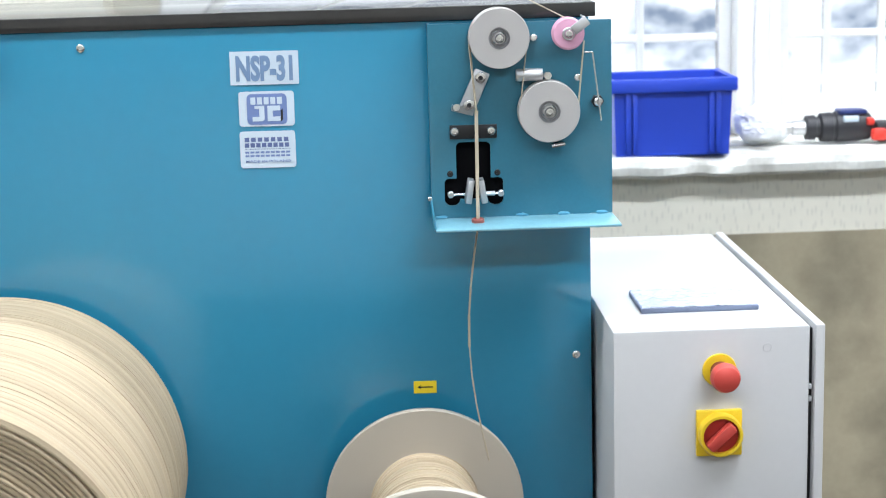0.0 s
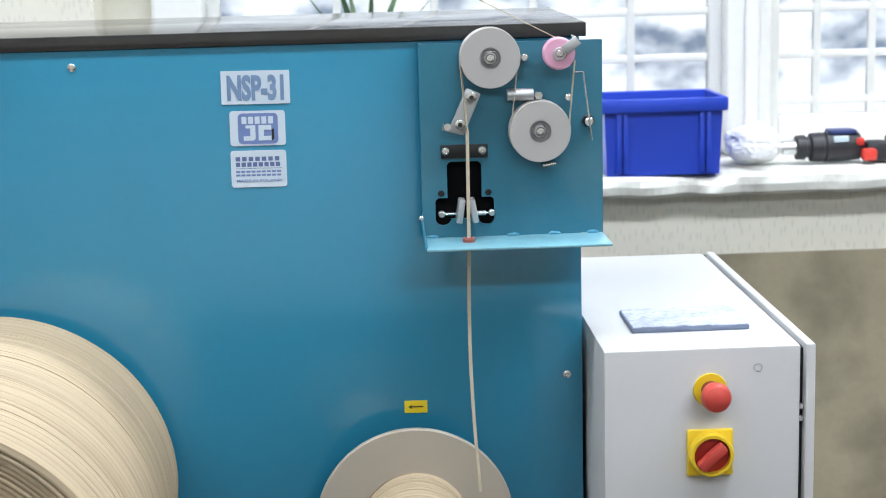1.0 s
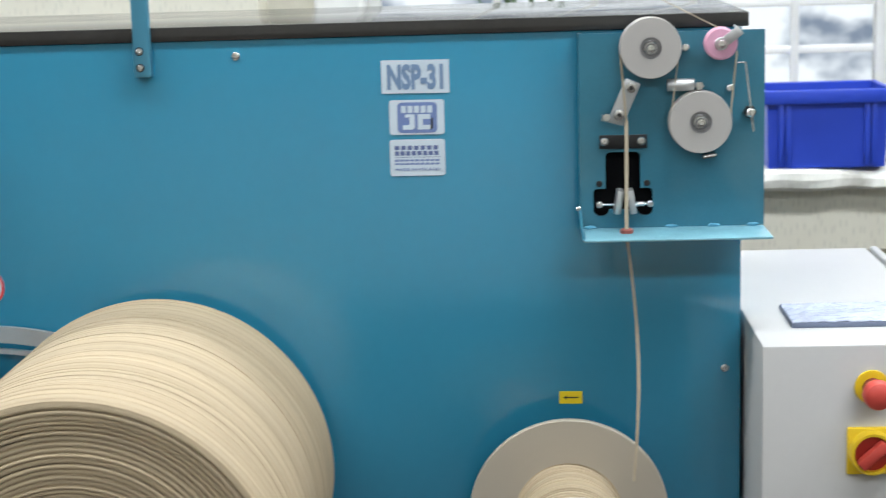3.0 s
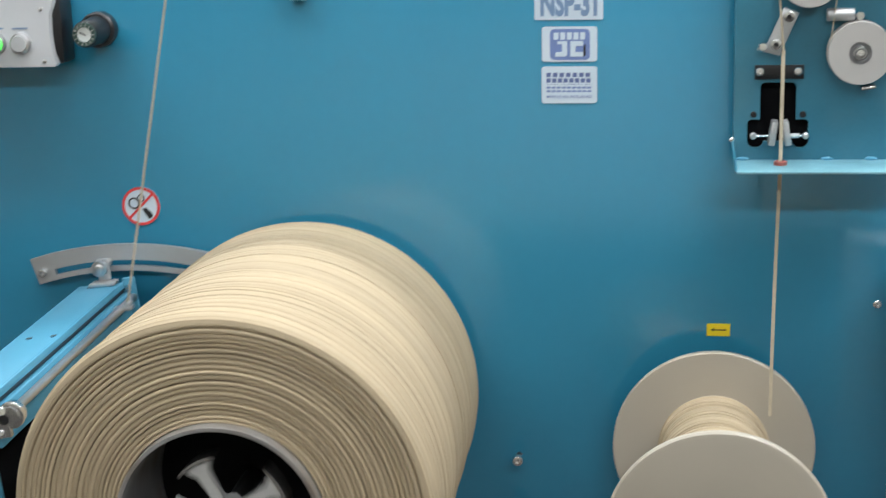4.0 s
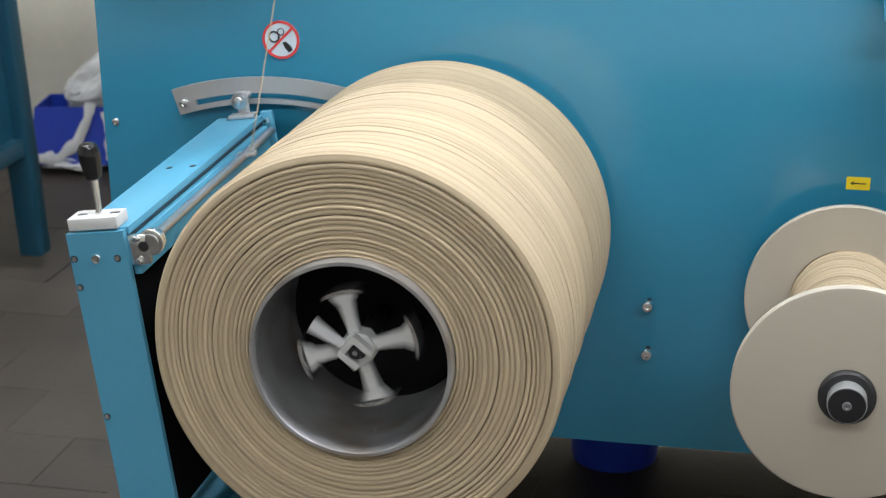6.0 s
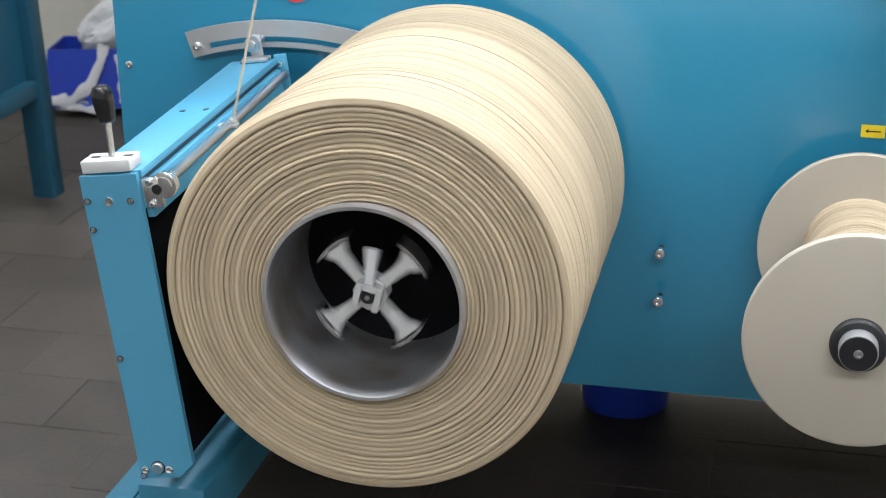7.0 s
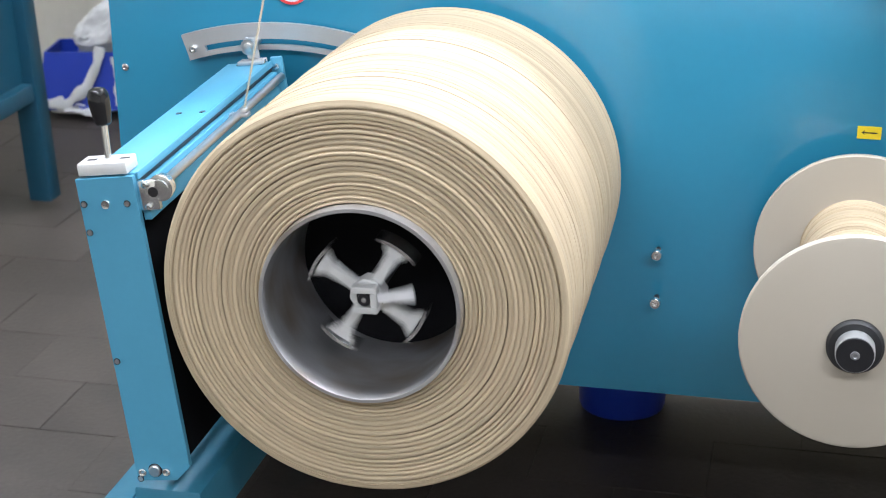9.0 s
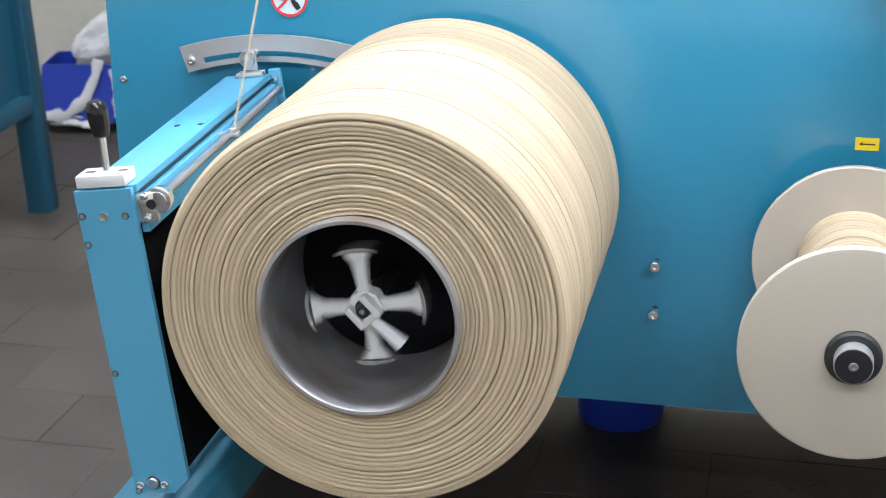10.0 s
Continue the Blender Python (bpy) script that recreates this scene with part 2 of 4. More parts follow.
# outdoors: a bright overcast yard
OUT = bpy.data.materials.new("bright_yard")
OUT.use_nodes = True
nt = OUT.node_tree
nt.nodes.remove(nt.nodes["Principled BSDF"])
em = nt.nodes.new("ShaderNodeEmission")
tc = nt.nodes.new("ShaderNodeTexCoord")
mp = nt.nodes.new("ShaderNodeMapping")
mp.inputs["Scale"].default_value = (0.9, 1, 1.3)
ns = nt.nodes.new("ShaderNodeTexNoise")
ns.inputs["Scale"].default_value, ns.inputs["Detail"].default_value = 1.6, 5
cr = nt.nodes.new("ShaderNodeValToRGB")
cr.color_ramp.elements[0].position, cr.color_ramp.elements[0].color = 0.36, (0.22, 0.27, 0.36, 1)
cr.color_ramp.elements[1].position, cr.color_ramp.elements[1].color = 0.48, (0.88, 0.93, 1.0, 1)
nt.links.new(tc.outputs["Object"], mp.inputs[0])
nt.links.new(mp.outputs[0], ns.inputs[0])
nt.links.new(ns.outputs[0], cr.inputs[0])
nt.links.new(cr.outputs[0], em.inputs[0])
em.inputs[1].default_value = 1.6
nt.links.new(em.outputs[0], nt.nodes["Material Output"].inputs[0])
structure("backdrop", B(-6, 14, 9, 9.1, -3, 9), OUT, "bright overcast yard outside the windows")

structure("ground", B(-8, 14, 2.61, 9, -0.12, -0.004), mat("pale_yard_paving", (0.42, 0.42, 0.41), 0.8, var=0.2, scale=1.5), "pale paved yard")


# ceiling luminaires, all out of view, above the area lamps
LIT = mat("lit_diffuser", (1, 0.98, 0.96), 0.5, emit=6.0)


def luminaire(x, y):
    lum = thing("ceiling_lamp", (x, y, 3.2), "long white fluorescent ceiling lamp, unseen, placed for light", "lamp", "ceiling lamps")
    part("housing", B(-1.25, 1.25, -0.15, 0.15, -0.07, 0.0, bevel=0.01), WHITE, lum)
    part("diffuser", B(-1.2, 1.2, -0.12, 0.12, -0.085, -0.0705, bevel=0.005), LIT, lum)
    return lum


for _x, _y, _w in LAMPS:
    luminaire(_x, _y)

# ---- winding machine ----
FIX = {}


def screw(parent, x, y, z, r=0.0045, h=0.003, material=None, name="screw", socket=True):
    """A round-headed screw with a hex socket, its head towards -y."""
    key = (r, h, socket, material)
    if key not in FIX:
        prof = [(r * 0.42, -h * 0.45), (r * 0.45, -h), (r * 0.8, -h * 0.95), (r, -h * 0.55), (r, 0)] if socket else [(r * 0.3, -h), (r * 0.75, -h * 0.85), (r, -h * 0.4), (r, 0)]
        me = part("screw", lathe(prof, 14), material or CHROME)
        FIX[key] = me.data
        bpy.data.objects.remove(me)
    ob = new(name, FIX[key])
    ob.location = (x, y, z)
    ob.parent = parent
    return ob


machine = thing("winding_machine", (0, 0, 0), "teal steel winding machine with black-edged worktop", "machine")
part("front_panel", B(-1.026, 0.2915, 0, 0.018, 0.3007, 1.2152, bevel=0.0015), TEAL, machine, "teal powder-coated steel front panel")
part("side_panel", B(-1.026, -1.010, 0.0185, 0.40, 0.3007, 1.2152), TEAL, machine)
part("side_panel", B(0.2755, 0.2915, 0.0185, 0.40, 0.3007, 1.2152), TEAL, machine)
part("back_panel", B(-1.0095, 0.275, 0.385, 0.40, 0.34, 1.2152), TEAL, machine)
# unseen black sheets, added to keep light off the floor under the machine
part("light_block_bottom", B(-1.0095, 0.275, 0.019, 0.62, 0.3, 0.312), BLACK_BLOCK, machine, "unseen black tray added to block light under the machine")
part("light_block_rear", B(-1.0095, 0.275, 0.6205, 0.632, 0.11, 0.312), BLACK_BLOCK, machine, "unseen black sheet added to block window light")
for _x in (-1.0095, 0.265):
    part("light_block_side", B(_x, _x + 0.01, 0.02, 0.62, 0.06, 0.2995), BLACK_BLOCK, machine)
TOP = mat("dark_laminate_top", (0.035, 0.034, 0.033), 0.10, var=0.15, scale=10)
part("worktop", B(-1.045, 0.3, -0.004, 0.42, 1.2157, 1.2345, bevel=0.0012), TOP, machine, "glossy dark laminate worktop with black edge")
for x, z in ((-0.3793, 1.1936), (0.2701, 0.7521), (-1.0071, 0.7544)):
    screw(machine, x, 0, z, 0.0055, 0.002)
# Shafts coloured black for the shadow below each bolt head.
for z in (0.5265, 0.4535):
    b = part("stud", disc(-0.216, -0.022, -0.0002, z, 0.004, 16, 0.0005), BLACK, machine, "stud blackened for the shadow under its head")
    screw(b, -0.216, -0.022, z, 0.0085, 0.007)

# stickers
LAB = mat("white_vinyl_sticker", srgb(198, 212, 224), 0.3, var=0.02, scale=20)
NAVY = mat("navy_print", srgb(90, 104, 150), 0.5, var=0.05, scale=50)
BLUEPRINT = mat("blue_print", srgb(110, 130, 180), 0.4, var=0.04, scale=50)
INKBLACK = mat("black_print", (0.012, 0.012, 0.014), 0.5, var=0.1, scale=50)


def rounded(x0, x1, z0, z1, r, n=5):
    pts = []
    for cx, cz, a0 in ((x1 - r, z1 - r, 0), (x0 + r, z1 - r, 90), (x0 + r, z0 + r, 180), (x1 - r, z0 + r, 270)):
        for i in range(n + 1):
            a = radians(a0 + 90 * i / n)
            pts.append((cx + r * math.cos(a), cz + r * math.sin(a)))
    return pts


def writing(words, width, height, material, parent, x, y, z, bold=0.02):
    """Raised print of the given size, upright on a panel that faces -y; x, z: its middle."""
    cu = bpy.data.curves.new("writing", "FONT")
    cu.body, cu.align_x, cu.align_y, cu.offset, cu.extrude, cu.resolution_u = words, "CENTER", "CENTER", bold, 0.004, 3
    tmp = new("writing", cu)
    me = bpy.data.meshes.new_from_object(tmp)
    bpy.data.objects.remove(tmp)
    co = [v.co for v in me.vertices]
    w, h = max(c.x for c in co) - min(c.x for c in co), max(c.y for c in co) - min(c.y for c in co)
    mx, my = (max(c.x for c in co) + min(c.x for c in co)) / 2, (max(c.y for c in co) + min(c.y for c in co)) / 2
    for v in me.vertices:
        a, b, c = v.co
        v.co = ((a - mx) * width / w, -c * 0.05 , (b - my) * height / h)
    me.materials.append(material)
    ob = new("writing", me)
    ob.location = (x, y, z)
    ob.parent = parent
    return ob


def sticker(name, x0, x1, z0, z1, lean, label, material=LAB, r=0.004):
    s = part(name, outline(rounded(-(x1 - x0) / 2, (x1 - x0) / 2, -(z1 - z0) / 2, (z1 - z0) / 2, r), -0.0006, 0.0), material, machine, label)
    s.matrix_basis = pose((x0 + x1) / 2, -0.0003, (z0 + z1) / 2, 0, lean, 0)
    return s


def bar(parent, x0, x1, z0, z1, material, name="print_bar", y=-0.0008):
    return part(name, B(x0, x1, y, -0.0006, z0, z1), material, parent)


s1 = sticker("model_sticker", -0.1856, -0.0950, 1.1385, 1.1827, 0.4, "white sticker with grey-blue model number", r=0.0008)
writing("NSP-31", 0.075, 0.0345, INK, s1, 0, -0.0009, -0.0005, 0.045)
s2 = sticker("maker_sticker", -0.1765, -0.1030, 1.083, 1.1295, 0.3, "white sticker with blue maker's mark")
part("mark", outline(rounded(-0.026, 0.027, -0.021, 0.020, 0.006), -0.0009, -0.0006), BLUEPRINT, s2)
for i in range(5):
    part("mark_letter", B(-0.021 + i * 0.0088, -0.0145 + i * 0.0088, -0.0012, -0.0009, 0.006, 0.0155, bevel=0.0), LAB, s2)
part("mark_shape", outline([(-0.019, -0.0165), (-0.006, -0.0165), (-0.003, -0.014), (-0.003, 0.004), (-0.016, 0.004), (-0.016, 0.000), (-0.010, 0.000), (-0.010, -0.0105), (-0.019, -0.0105)], -0.0012, -0.0009), LAB, s2)
part("mark_shape", outline([(0.001, -0.0165), (0.018, -0.0165), (0.018, -0.0105), (0.008, -0.0105), (0.008, -0.0025), (0.018, -0.0025), (0.018, 0.004), (0.001, 0.004)], -0.0012, -0.0009), LAB, s2)
part("mark_shade", outline([(0.018, -0.0175), (0.0215, -0.0145), (0.0215, 0.000), (0.0185, -0.0025), (0.0185, -0.0105)], -0.00115, -0.0009), INKBLACK, s2)
s3 = sticker("info_sticker", -0.1775, -0.1035, 1.0272, 1.0765, 0.3, "white sticker with lines of blue print")
for i in range(7):
    bar(s3, -0.0305 + i * 0.0087, -0.0245 + i * 0.0087, 0.0105, 0.0162, NAVY)
for i in range(8):
    bar(s3, -0.0305 + i * 0.0076, -0.0248 + i * 0.0076, 0.0030, 0.0088, NAVY)
bar(s3, -0.0305, 0.0305, 0.0004, 0.0009, NAVY)
for z in (-0.0050, -0.0098):
    for i in range(9):
        bar(s3, -0.0305 + i * 0.0068, -0.0251 + i * 0.0068, z, z + 0.0026, BLUEPRINT)
writing("MADE IN POLAND", 0.060, 0.0036, BLUEPRINT, s3, 0, -0.0009, -0.0158, 0.01)
s4 = sticker("arrow_sticker", 0.0441, 0.0756, 0.7050, 0.7225, 0.6, "yellow sticker with a black arrow", mat("yellow_vinyl", (0.82, 0.62, 0.02), 0.35, var=0.03, scale=30), r=0.0008)
part("arrow", outline([(-0.0105, 0.0), (-0.0055, 0.0032), (-0.0065, 0.0008), (0.0105, 0.0009), (0.0105, -0.0009), (-0.0065, -0.0008), (-0.0055, -0.0032)], -0.0009, -0.0006), INKBLACK, s4)
s5 = part("warning_sticker", lathe([(0.0275, -0.0006), (0.0275, 0)], 40), LAB, machine, "round white sign with red ring and bar")
s5.location = (-0.7452, -0.0003, 0.8852)
REDV = mat("red_vinyl", (0.62, 0.05, 0.05), 0.4, var=0.04, scale=30)
part("ring", lathe([(0.0238, -0.0006), (0.0238, -0.0012), (0.0275, -0.0012), (0.0275, -0.0006)], 40, closed=True), REDV, s5)
part("slash", B(-0.0245, 0.0245, -0.0014, -0.0009, -0.0017, 0.0017, m=pose(0, 0, 0, 0, -45, 0)), REDV, s5)
for x, z, r in ((-0.010, 0.004, 0.0085), (0.0005, 0.0115, 0.0055)):
    part("cog", lathe([(r * 0.72, -0.0006), (r * 0.72, -0.0011), (r, -0.0011), (r, -0.0006)], 20, pose(x, 0, z), closed=True), INKBLACK, s5)
part("pictogram", outline([(0.002, -0.004), (0.007, -0.002), (0.014, -0.008), (0.017, -0.014), (0.011, -0.018), (0.006, -0.012)], -0.0011, -0.0006), INKBLACK, s5)

# upright bracket on the machine's front
brk = thing("upright_bracket", (-0.5025, 0, 1.17), "light teal flat steel bracket with two screws", "bracket")
part("bar", B(-0.0112, 0.0112, -0.014, -0.0002, 0.0, 0.64, bevel=0.0015), TEAL_LIGHT, brk)
for z in (0.0125, 0.0345):
    part("recess", disc(-0.003, -0.0146, -0.0135, z, 0.0058, 20), BLACK, brk)
    screw(brk, -0.003, -0.0147, z, 0.0042, 0.0015)
part("guide_wheel", lathe([(0.02, -0.125), (0.024, -0.124), (0.018, -0.118), (0.024, -0.112), (0.02, -0.111)], 28, pose(0.0, 0, 0.61)), PULLEY, brk, "grey grooved guide wheel")
part("wheel_pin", rod((0, -0.128, 0.61), (0, -0.0142, 0.61), 0.004), STEEL, brk)

# pressure regulator
reg = thing("pressure_regulator", pose(-0.784, 0, 1.135, 0, 0, 2), "black air-pressure regulator knob with small dial", "regulator")
part("base_ring", disc(0, -0.022, -0.0002, 0, 0.0245, 36, 0.003), BLACK, reg)
part("knob", lathe([(0.0165, -0.074), (0.0178, -0.072), (0.0185, -0.03), (0.020, -0.0222)], 36), BLACK, reg)
dial = part("dial", disc(0, -0.0755, -0.0742, 0, 0.0100, 28), mat("dial_face", (0.75, 0.77, 0.76), 0.3, var=0.05, scale=60), reg, "white dial face")
part("dial_ring", lathe([(0.0100, -0.0742), (0.0100, -0.078), (0.0155, -0.078), (0.0160, -0.0742)], 32, closed=True), mat("dark_green_bezel", (0.03, 0.06, 0.05), 0.3, var=0.3, scale=60), reg)
for i in range(14):
    a = 2 * math.pi * i / 14
    part("tick", B(-0.0018, 0.0018, -0.0786, -0.078, -0.0006, 0.0006, m=pose(0.0128 * math.cos(a), 0, 0.0128 * math.sin(a), 0, -math.degrees(a), 0)), PULLEY, reg)
part("needle", B(-0.007, 0.003, -0.0764, -0.0755, -0.0006, 0.0006, m=pose(0, 0, 0, 0, 25, 0)), INKBLACK, dial)

# push-button box
pbx = thing("push_button_box", (0, 0, 0), "grey push-button box with green lit button", "control box")
part("back_shell", B(-1.012, -0.8235, -0.046, -0.0004, 1.093, 1.186, bevel=0.004), BLACK, pbx, "black back shell")
shell = [(-1.012, 1.0905), (-0.832, 1.0905), (-0.829, 1.094), (-0.834, 1.108), (-0.836, 1.13), (-0.835, 1.16), (-0.829, 1.176), (-0.829, 1.188), (-1.012, 1.188)]
part("front_cover", outline(shell, -0.060, -0.0465), mat("pale_grey_plastic", srgb(196, 198, 202), 0.4, var=0.03, scale=20), pbx, "pale grey front cover")
for x, c, e in ((-0.946, (0.03, 0.03, 0.032), 0), (-0.912, (0.10, 0.75, 0.12), 1.1), (-0.877, (0.45, 0.46, 0.47), 0)):
    btn = part("button", lathe([(0.0105, -0.071), (0.0115, -0.069), (0.0118, -0.0602)], 28, pose(x, 0, 1.1228)), mat("button_cap", c, 0.35, var=0.04, scale=40, emit=e), pbx)
    part("bezel", lathe([(0.012, -0.0602), (0.012, -0.068), (0.0142, -0.067), (0.0147, -0.0602)], 28, pose(x, 0, 1.1228), closed=True), STEEL, btn)
    part("caption_bar", B(x - 0.011, x + 0.011, -0.0606, -0.0601, 1.142, 1.144), INK, pbx)
screw(pbx, -0.846, -0.0602, 1.098, 0.003, 0.001)
screw(pbx, -0.846, -0.0602, 1.168, 0.003, 0.001)

# slotted quadrant
QC = Vector((-0.757, 0, 0.335))


def arc(r0, r1, a0, a1, y0, y1, n=28):
    pts = [(QC.x + r1 * math.sin(radians(a0 + (a1 - a0) * i / n)), QC.z + r1 * math.cos(radians(a0 + (a1 - a0) * i / n))) for i in range(n + 1)]
    pts += [(QC.x + r0 * math.sin(radians(a1 + (a0 - a1) * i / n)), QC.z + r0 * math.cos(radians(a1 + (a0 - a1) * i / n))) for i in range(n + 1)]
    bm = bmesh.new()
    k = len(pts)
    a = [bm.verts.new((x, y0, z)) for x, z in pts]
    b = [bm.verts.new((x, y1, z)) for x, z in pts]
    for i in range(n):
        j = k - 1 - i
        bm.faces.new((a[i], a[i + 1], a[j - 1], a[j]))
        bm.faces.new((b[i], b[i + 1], b[j - 1], b[j]))
    for i in range(k):
        bm.faces.new((a[i], a[(i + 1) % k], b[(i + 1) % k], b[i]))
    return bm


quad = thing("slotted_quadrant", (0, 0, 0), "curved aluminium quadrant plate with a long slot", "bracket")
part("upper_band", arc(0.476, 0.499, -17.7, 17, -0.0165, -0.0105), ALU, quad)
part("lower_band", arc(0.4605, 0.4675, -17.0, 17, -0.0165, -0.0105), ALU, quad)
part("end_piece", arc(0.4605, 0.499, -17.8, -14.2, -0.0166, -0.0104, 4), ALU, quad)
part("spacer", disc(-0.8915, -0.0104, -0.0002, 0.7912, 0.006, 14), STEEL, quad)
screw(quad, -0.8915, -0.0166, 0.7912, 0.0062, 0.006)
part("spacer", disc(-0.64, -0.0104, -0.0002, 0.807, 0.006, 14), STEEL, quad)


# ---- tension unit with pulleys ----
unit = thing("tension_unit", (0, 0, 0), "teal plate with grey pulleys and cord tensioner", "tensioner")
PF = -0.024
T_L, T_R, W_L, W_R = 0.1095, 0.1555, 0.0932, 0.1718


def plate_with_slot():
    """The plate in blocks round its T-shaped opening."""
    bm = bmesh.new()
    y0, y1 = PF, -0.0195
    for a, b, c, d in ((0.0758, W_L, 0.9545, 1.2125), (W_R, 0.3182, 0.9545, 1.2125), (W_L, W_R, 1.056, 1.2125), (W_L, T_L, 1.0075, 1.056), (T_R, W_R, 1.0075, 1.056), (W_L, W_R, 0.9545, 0.9705), (0.114, 0.151, 0.9705, 0.979)):
        box(bm, a, b, y0, y1, c, d)
    bmesh.ops.remove_doubles(bm, verts=bm.verts[:], dist=1e-5)
    return bm


UNIT_TEAL = mat("teal_unit_paint", (0.030, 0.158, 0.232), 0.36, var=0.1, scale=14, bump=0.05, bump_scale=700, dirt=(0.09, 0.20, 0.25), dirt_amount=0.5)
part("plate", plate_with_slot(), UNIT_TEAL, unit, "teal plate with a black T-shaped opening")
def fillet(x, z, sx, sz, r):
    """Rounds an inner corner of the opening."""
    pts = [(x, z)] + [(x + sx * r * (1 - math.sin(radians(9 * i))), z + sz * r * (1 - math.cos(radians(9 * i)))) for i in range(11)]
    return outline(pts, PF + 0.0002, -0.0196)


for x_, z_, sx_, sz_, r_ in ((W_L, 0.9705, 1, 1, 0.009), (0.114, 0.9705, -1, 1, 0.009), (W_R, 0.9705, -1, 1, 0.009), (0.151, 0.9705, 1, 1, 0.009), (T_L, 1.056, 1, -1, 0.007), (T_R, 1.056, -1, -1, 0.007), (W_L, 1.0075, 1, -1, 0.006), (W_R, 1.0075, -1, -1, 0.006)):
    part("corner_fillet", fillet(x_, z_, sx_, sz_, r_), UNIT_TEAL, unit)
part("opening_back", B(W_L - 0.004, W_R + 0.004, -0.0075, -0.0005, 0.966, 1.060), MATT_BLACK, unit)
part("standoff", B(0.0758, 0.0790, -0.0194, -0.0005, 0.96, 1.2124), UNIT_TEAL, unit)
part("standoff", B(0.28, 0.2832, -0.0194, -0.0005, 0.98, 1.2), UNIT_TEAL, unit)
# Shelf paler than its plate: the sheen on top is in the colour.
part("shelf", B(0.0772, 0.3182, -0.110, -0.0243, 0.9512, 0.9545, bevel=0.001), mat("pale_sheen_teal", (0.20, 0.42, 0.50), 0.24, var=0.15, scale=18), unit, "teal bent shelf, paled for its sheen")
part("gusset", rod((0.0745, -0.024, 0.981), (0.0770, -0.105, 0.9530), 0.0016), UNIT_TEAL, unit)
part("stop_pin", disc(0.0735, -0.03, -0.0005, 0.9815, 0.0032, 14, 0.001), CHROME, unit)
for i, x in enumerate((0.088, 0.196, 0.252, 0.303)):
    bm = bmesh.new()
    bmesh.ops.create_icosphere(bm, subdivisions=2, radius=1)
    for v in bm.verts:
        v.co = Vector((x, -0.0275, 0.9560)) + Vector((v.co.x * 0.0085, v.co.y * 0.0035, v.co.z * 0.0028)) * (1 + 0.25 * noise.noise(v.co * 2 + Vector((i, 0, 0))))
    part("weld", bm, TEAL_LIGHT, unit)
DARKBEAR = mat("bearing_grey", (0.26, 0.26, 0.27), 0.35, 0.6, var=0.1, scale=60)


def pulley(x, z, r, yb, yf, material, label, hub=0.35):
    p = part("pulley", lathe([(r * 0.36, yf), (r * 0.985, yf), (r, yf + 0.0015), (r, yf + 0.006), (r * 0.93, yf + 0.009), (r * 0.93, yb - 0.008), (r * 1.01, yb - 0.005), (r * 1.01, yb), (r * 0.36, yb)], 64, closed=True), material, unit, label)
    p.location = (x, 0, z)
    part("bearing", lathe([(r * 0.22, yf + 0.002), (r * 0.26, yf + 0.001), (r * 0.27, yf + 0.003), (r * 0.31, yf + 0.003), (r * 0.32, yf + 0.001), (r * 0.358, yf + 0.001), (r * 0.358, yb), (r * 0.22, yb)], 40, closed=True), DARKBEAR, p)
    q = screw(unit, x, yf + 0.0015, z, r * 0.155, 0.006, CHROME, "pulley_screw")
    part("axle", rod((x, yf + 0.002, z), (x, PF - 0.0002, z), r * 0.2), STEEL, unit)
    return p


pulleys = [pulley(0.1684, 1.1935, 0.0395, -0.028, -0.050, PULLEY, "grey plastic cord pulley"),
           pulley(0.2325, 1.0958, 0.0405, -0.028, -0.050, PULLEY, "grey plastic cord pulley")]
PINK = mat("pink_plastic", srgb(214, 160, 186), 0.45, var=0.05, scale=40)
pk = part("pulley", lathe([(0.019, -0.050), (0.0212, -0.048), (0.0165, -0.043), (0.0212, -0.036), (0.019, -0.034)], 48), PINK, unit, "small pink plastic pulley")
pk.location = (0.2585, 0, 1.197)
pulleys.append(pk)
part("pulley_washer", disc(0.2585, -0.053, -0.0505, 1.197, 0.0085, 24, 0.0008), STEEL, unit)
screw(unit, 0.2585, -0.053, 1.197, 0.0058, 0.005)
part("axle", rod((0.2585, -0.034, 1.197), (0.2585, PF - 0.0002, 1.197), 0.004), STEEL, unit)
part("retainer_clip", B(0.0068, 0.030, -0.0585, -0.0565, -0.0065, 0.0065, bevel=0.0008, m=pose(0.2585, 0, 1.197, 0, -37, 0)), ALU, unit, "bent aluminium clip")
part("retainer_tab", B(0.0275, 0.0295, -0.0560, -0.0245, -0.0065, 0.0065, bevel=0.0008, m=pose(0.2585, 0, 1.197, 0, -37, 0)), ALU, unit)
# swinging link with two small rollers
LINK = pose(0.1428, 0, 1.1432, 0, 24, 0)
part("link", B(-0.0105, 0.0105, -0.042, -0.036, -0.047, 0.0085, bevel=0.002, m=LINK), ALU, unit, "aluminium link")
for z in (0.0, -0.0385):
    part("roller", lathe([(0.0035, -0.050), (0.0068, -0.049), (0.0075, -0.0425)], 20, LINK @ pose(0, 0, z)), CHROME, unit)
    part("roller_bore", lathe([(0.003, -0.0506), (0.003, -0.0495)], 14, LINK @ pose(0, 0, z)), BLACK, unit)
part("link_post", rod(LINK @ Vector((0, -0.036, 0)), LINK @ Vector((0, PF - 0.0002, 0)), 0.005), STEEL, unit)
part("link_screw", lathe([(0.0048, -0.047), (0.0055, -0.045), (0.0055, -0.036)], 16, pose(0.1105, 0, 1.105)), CHROME, unit)
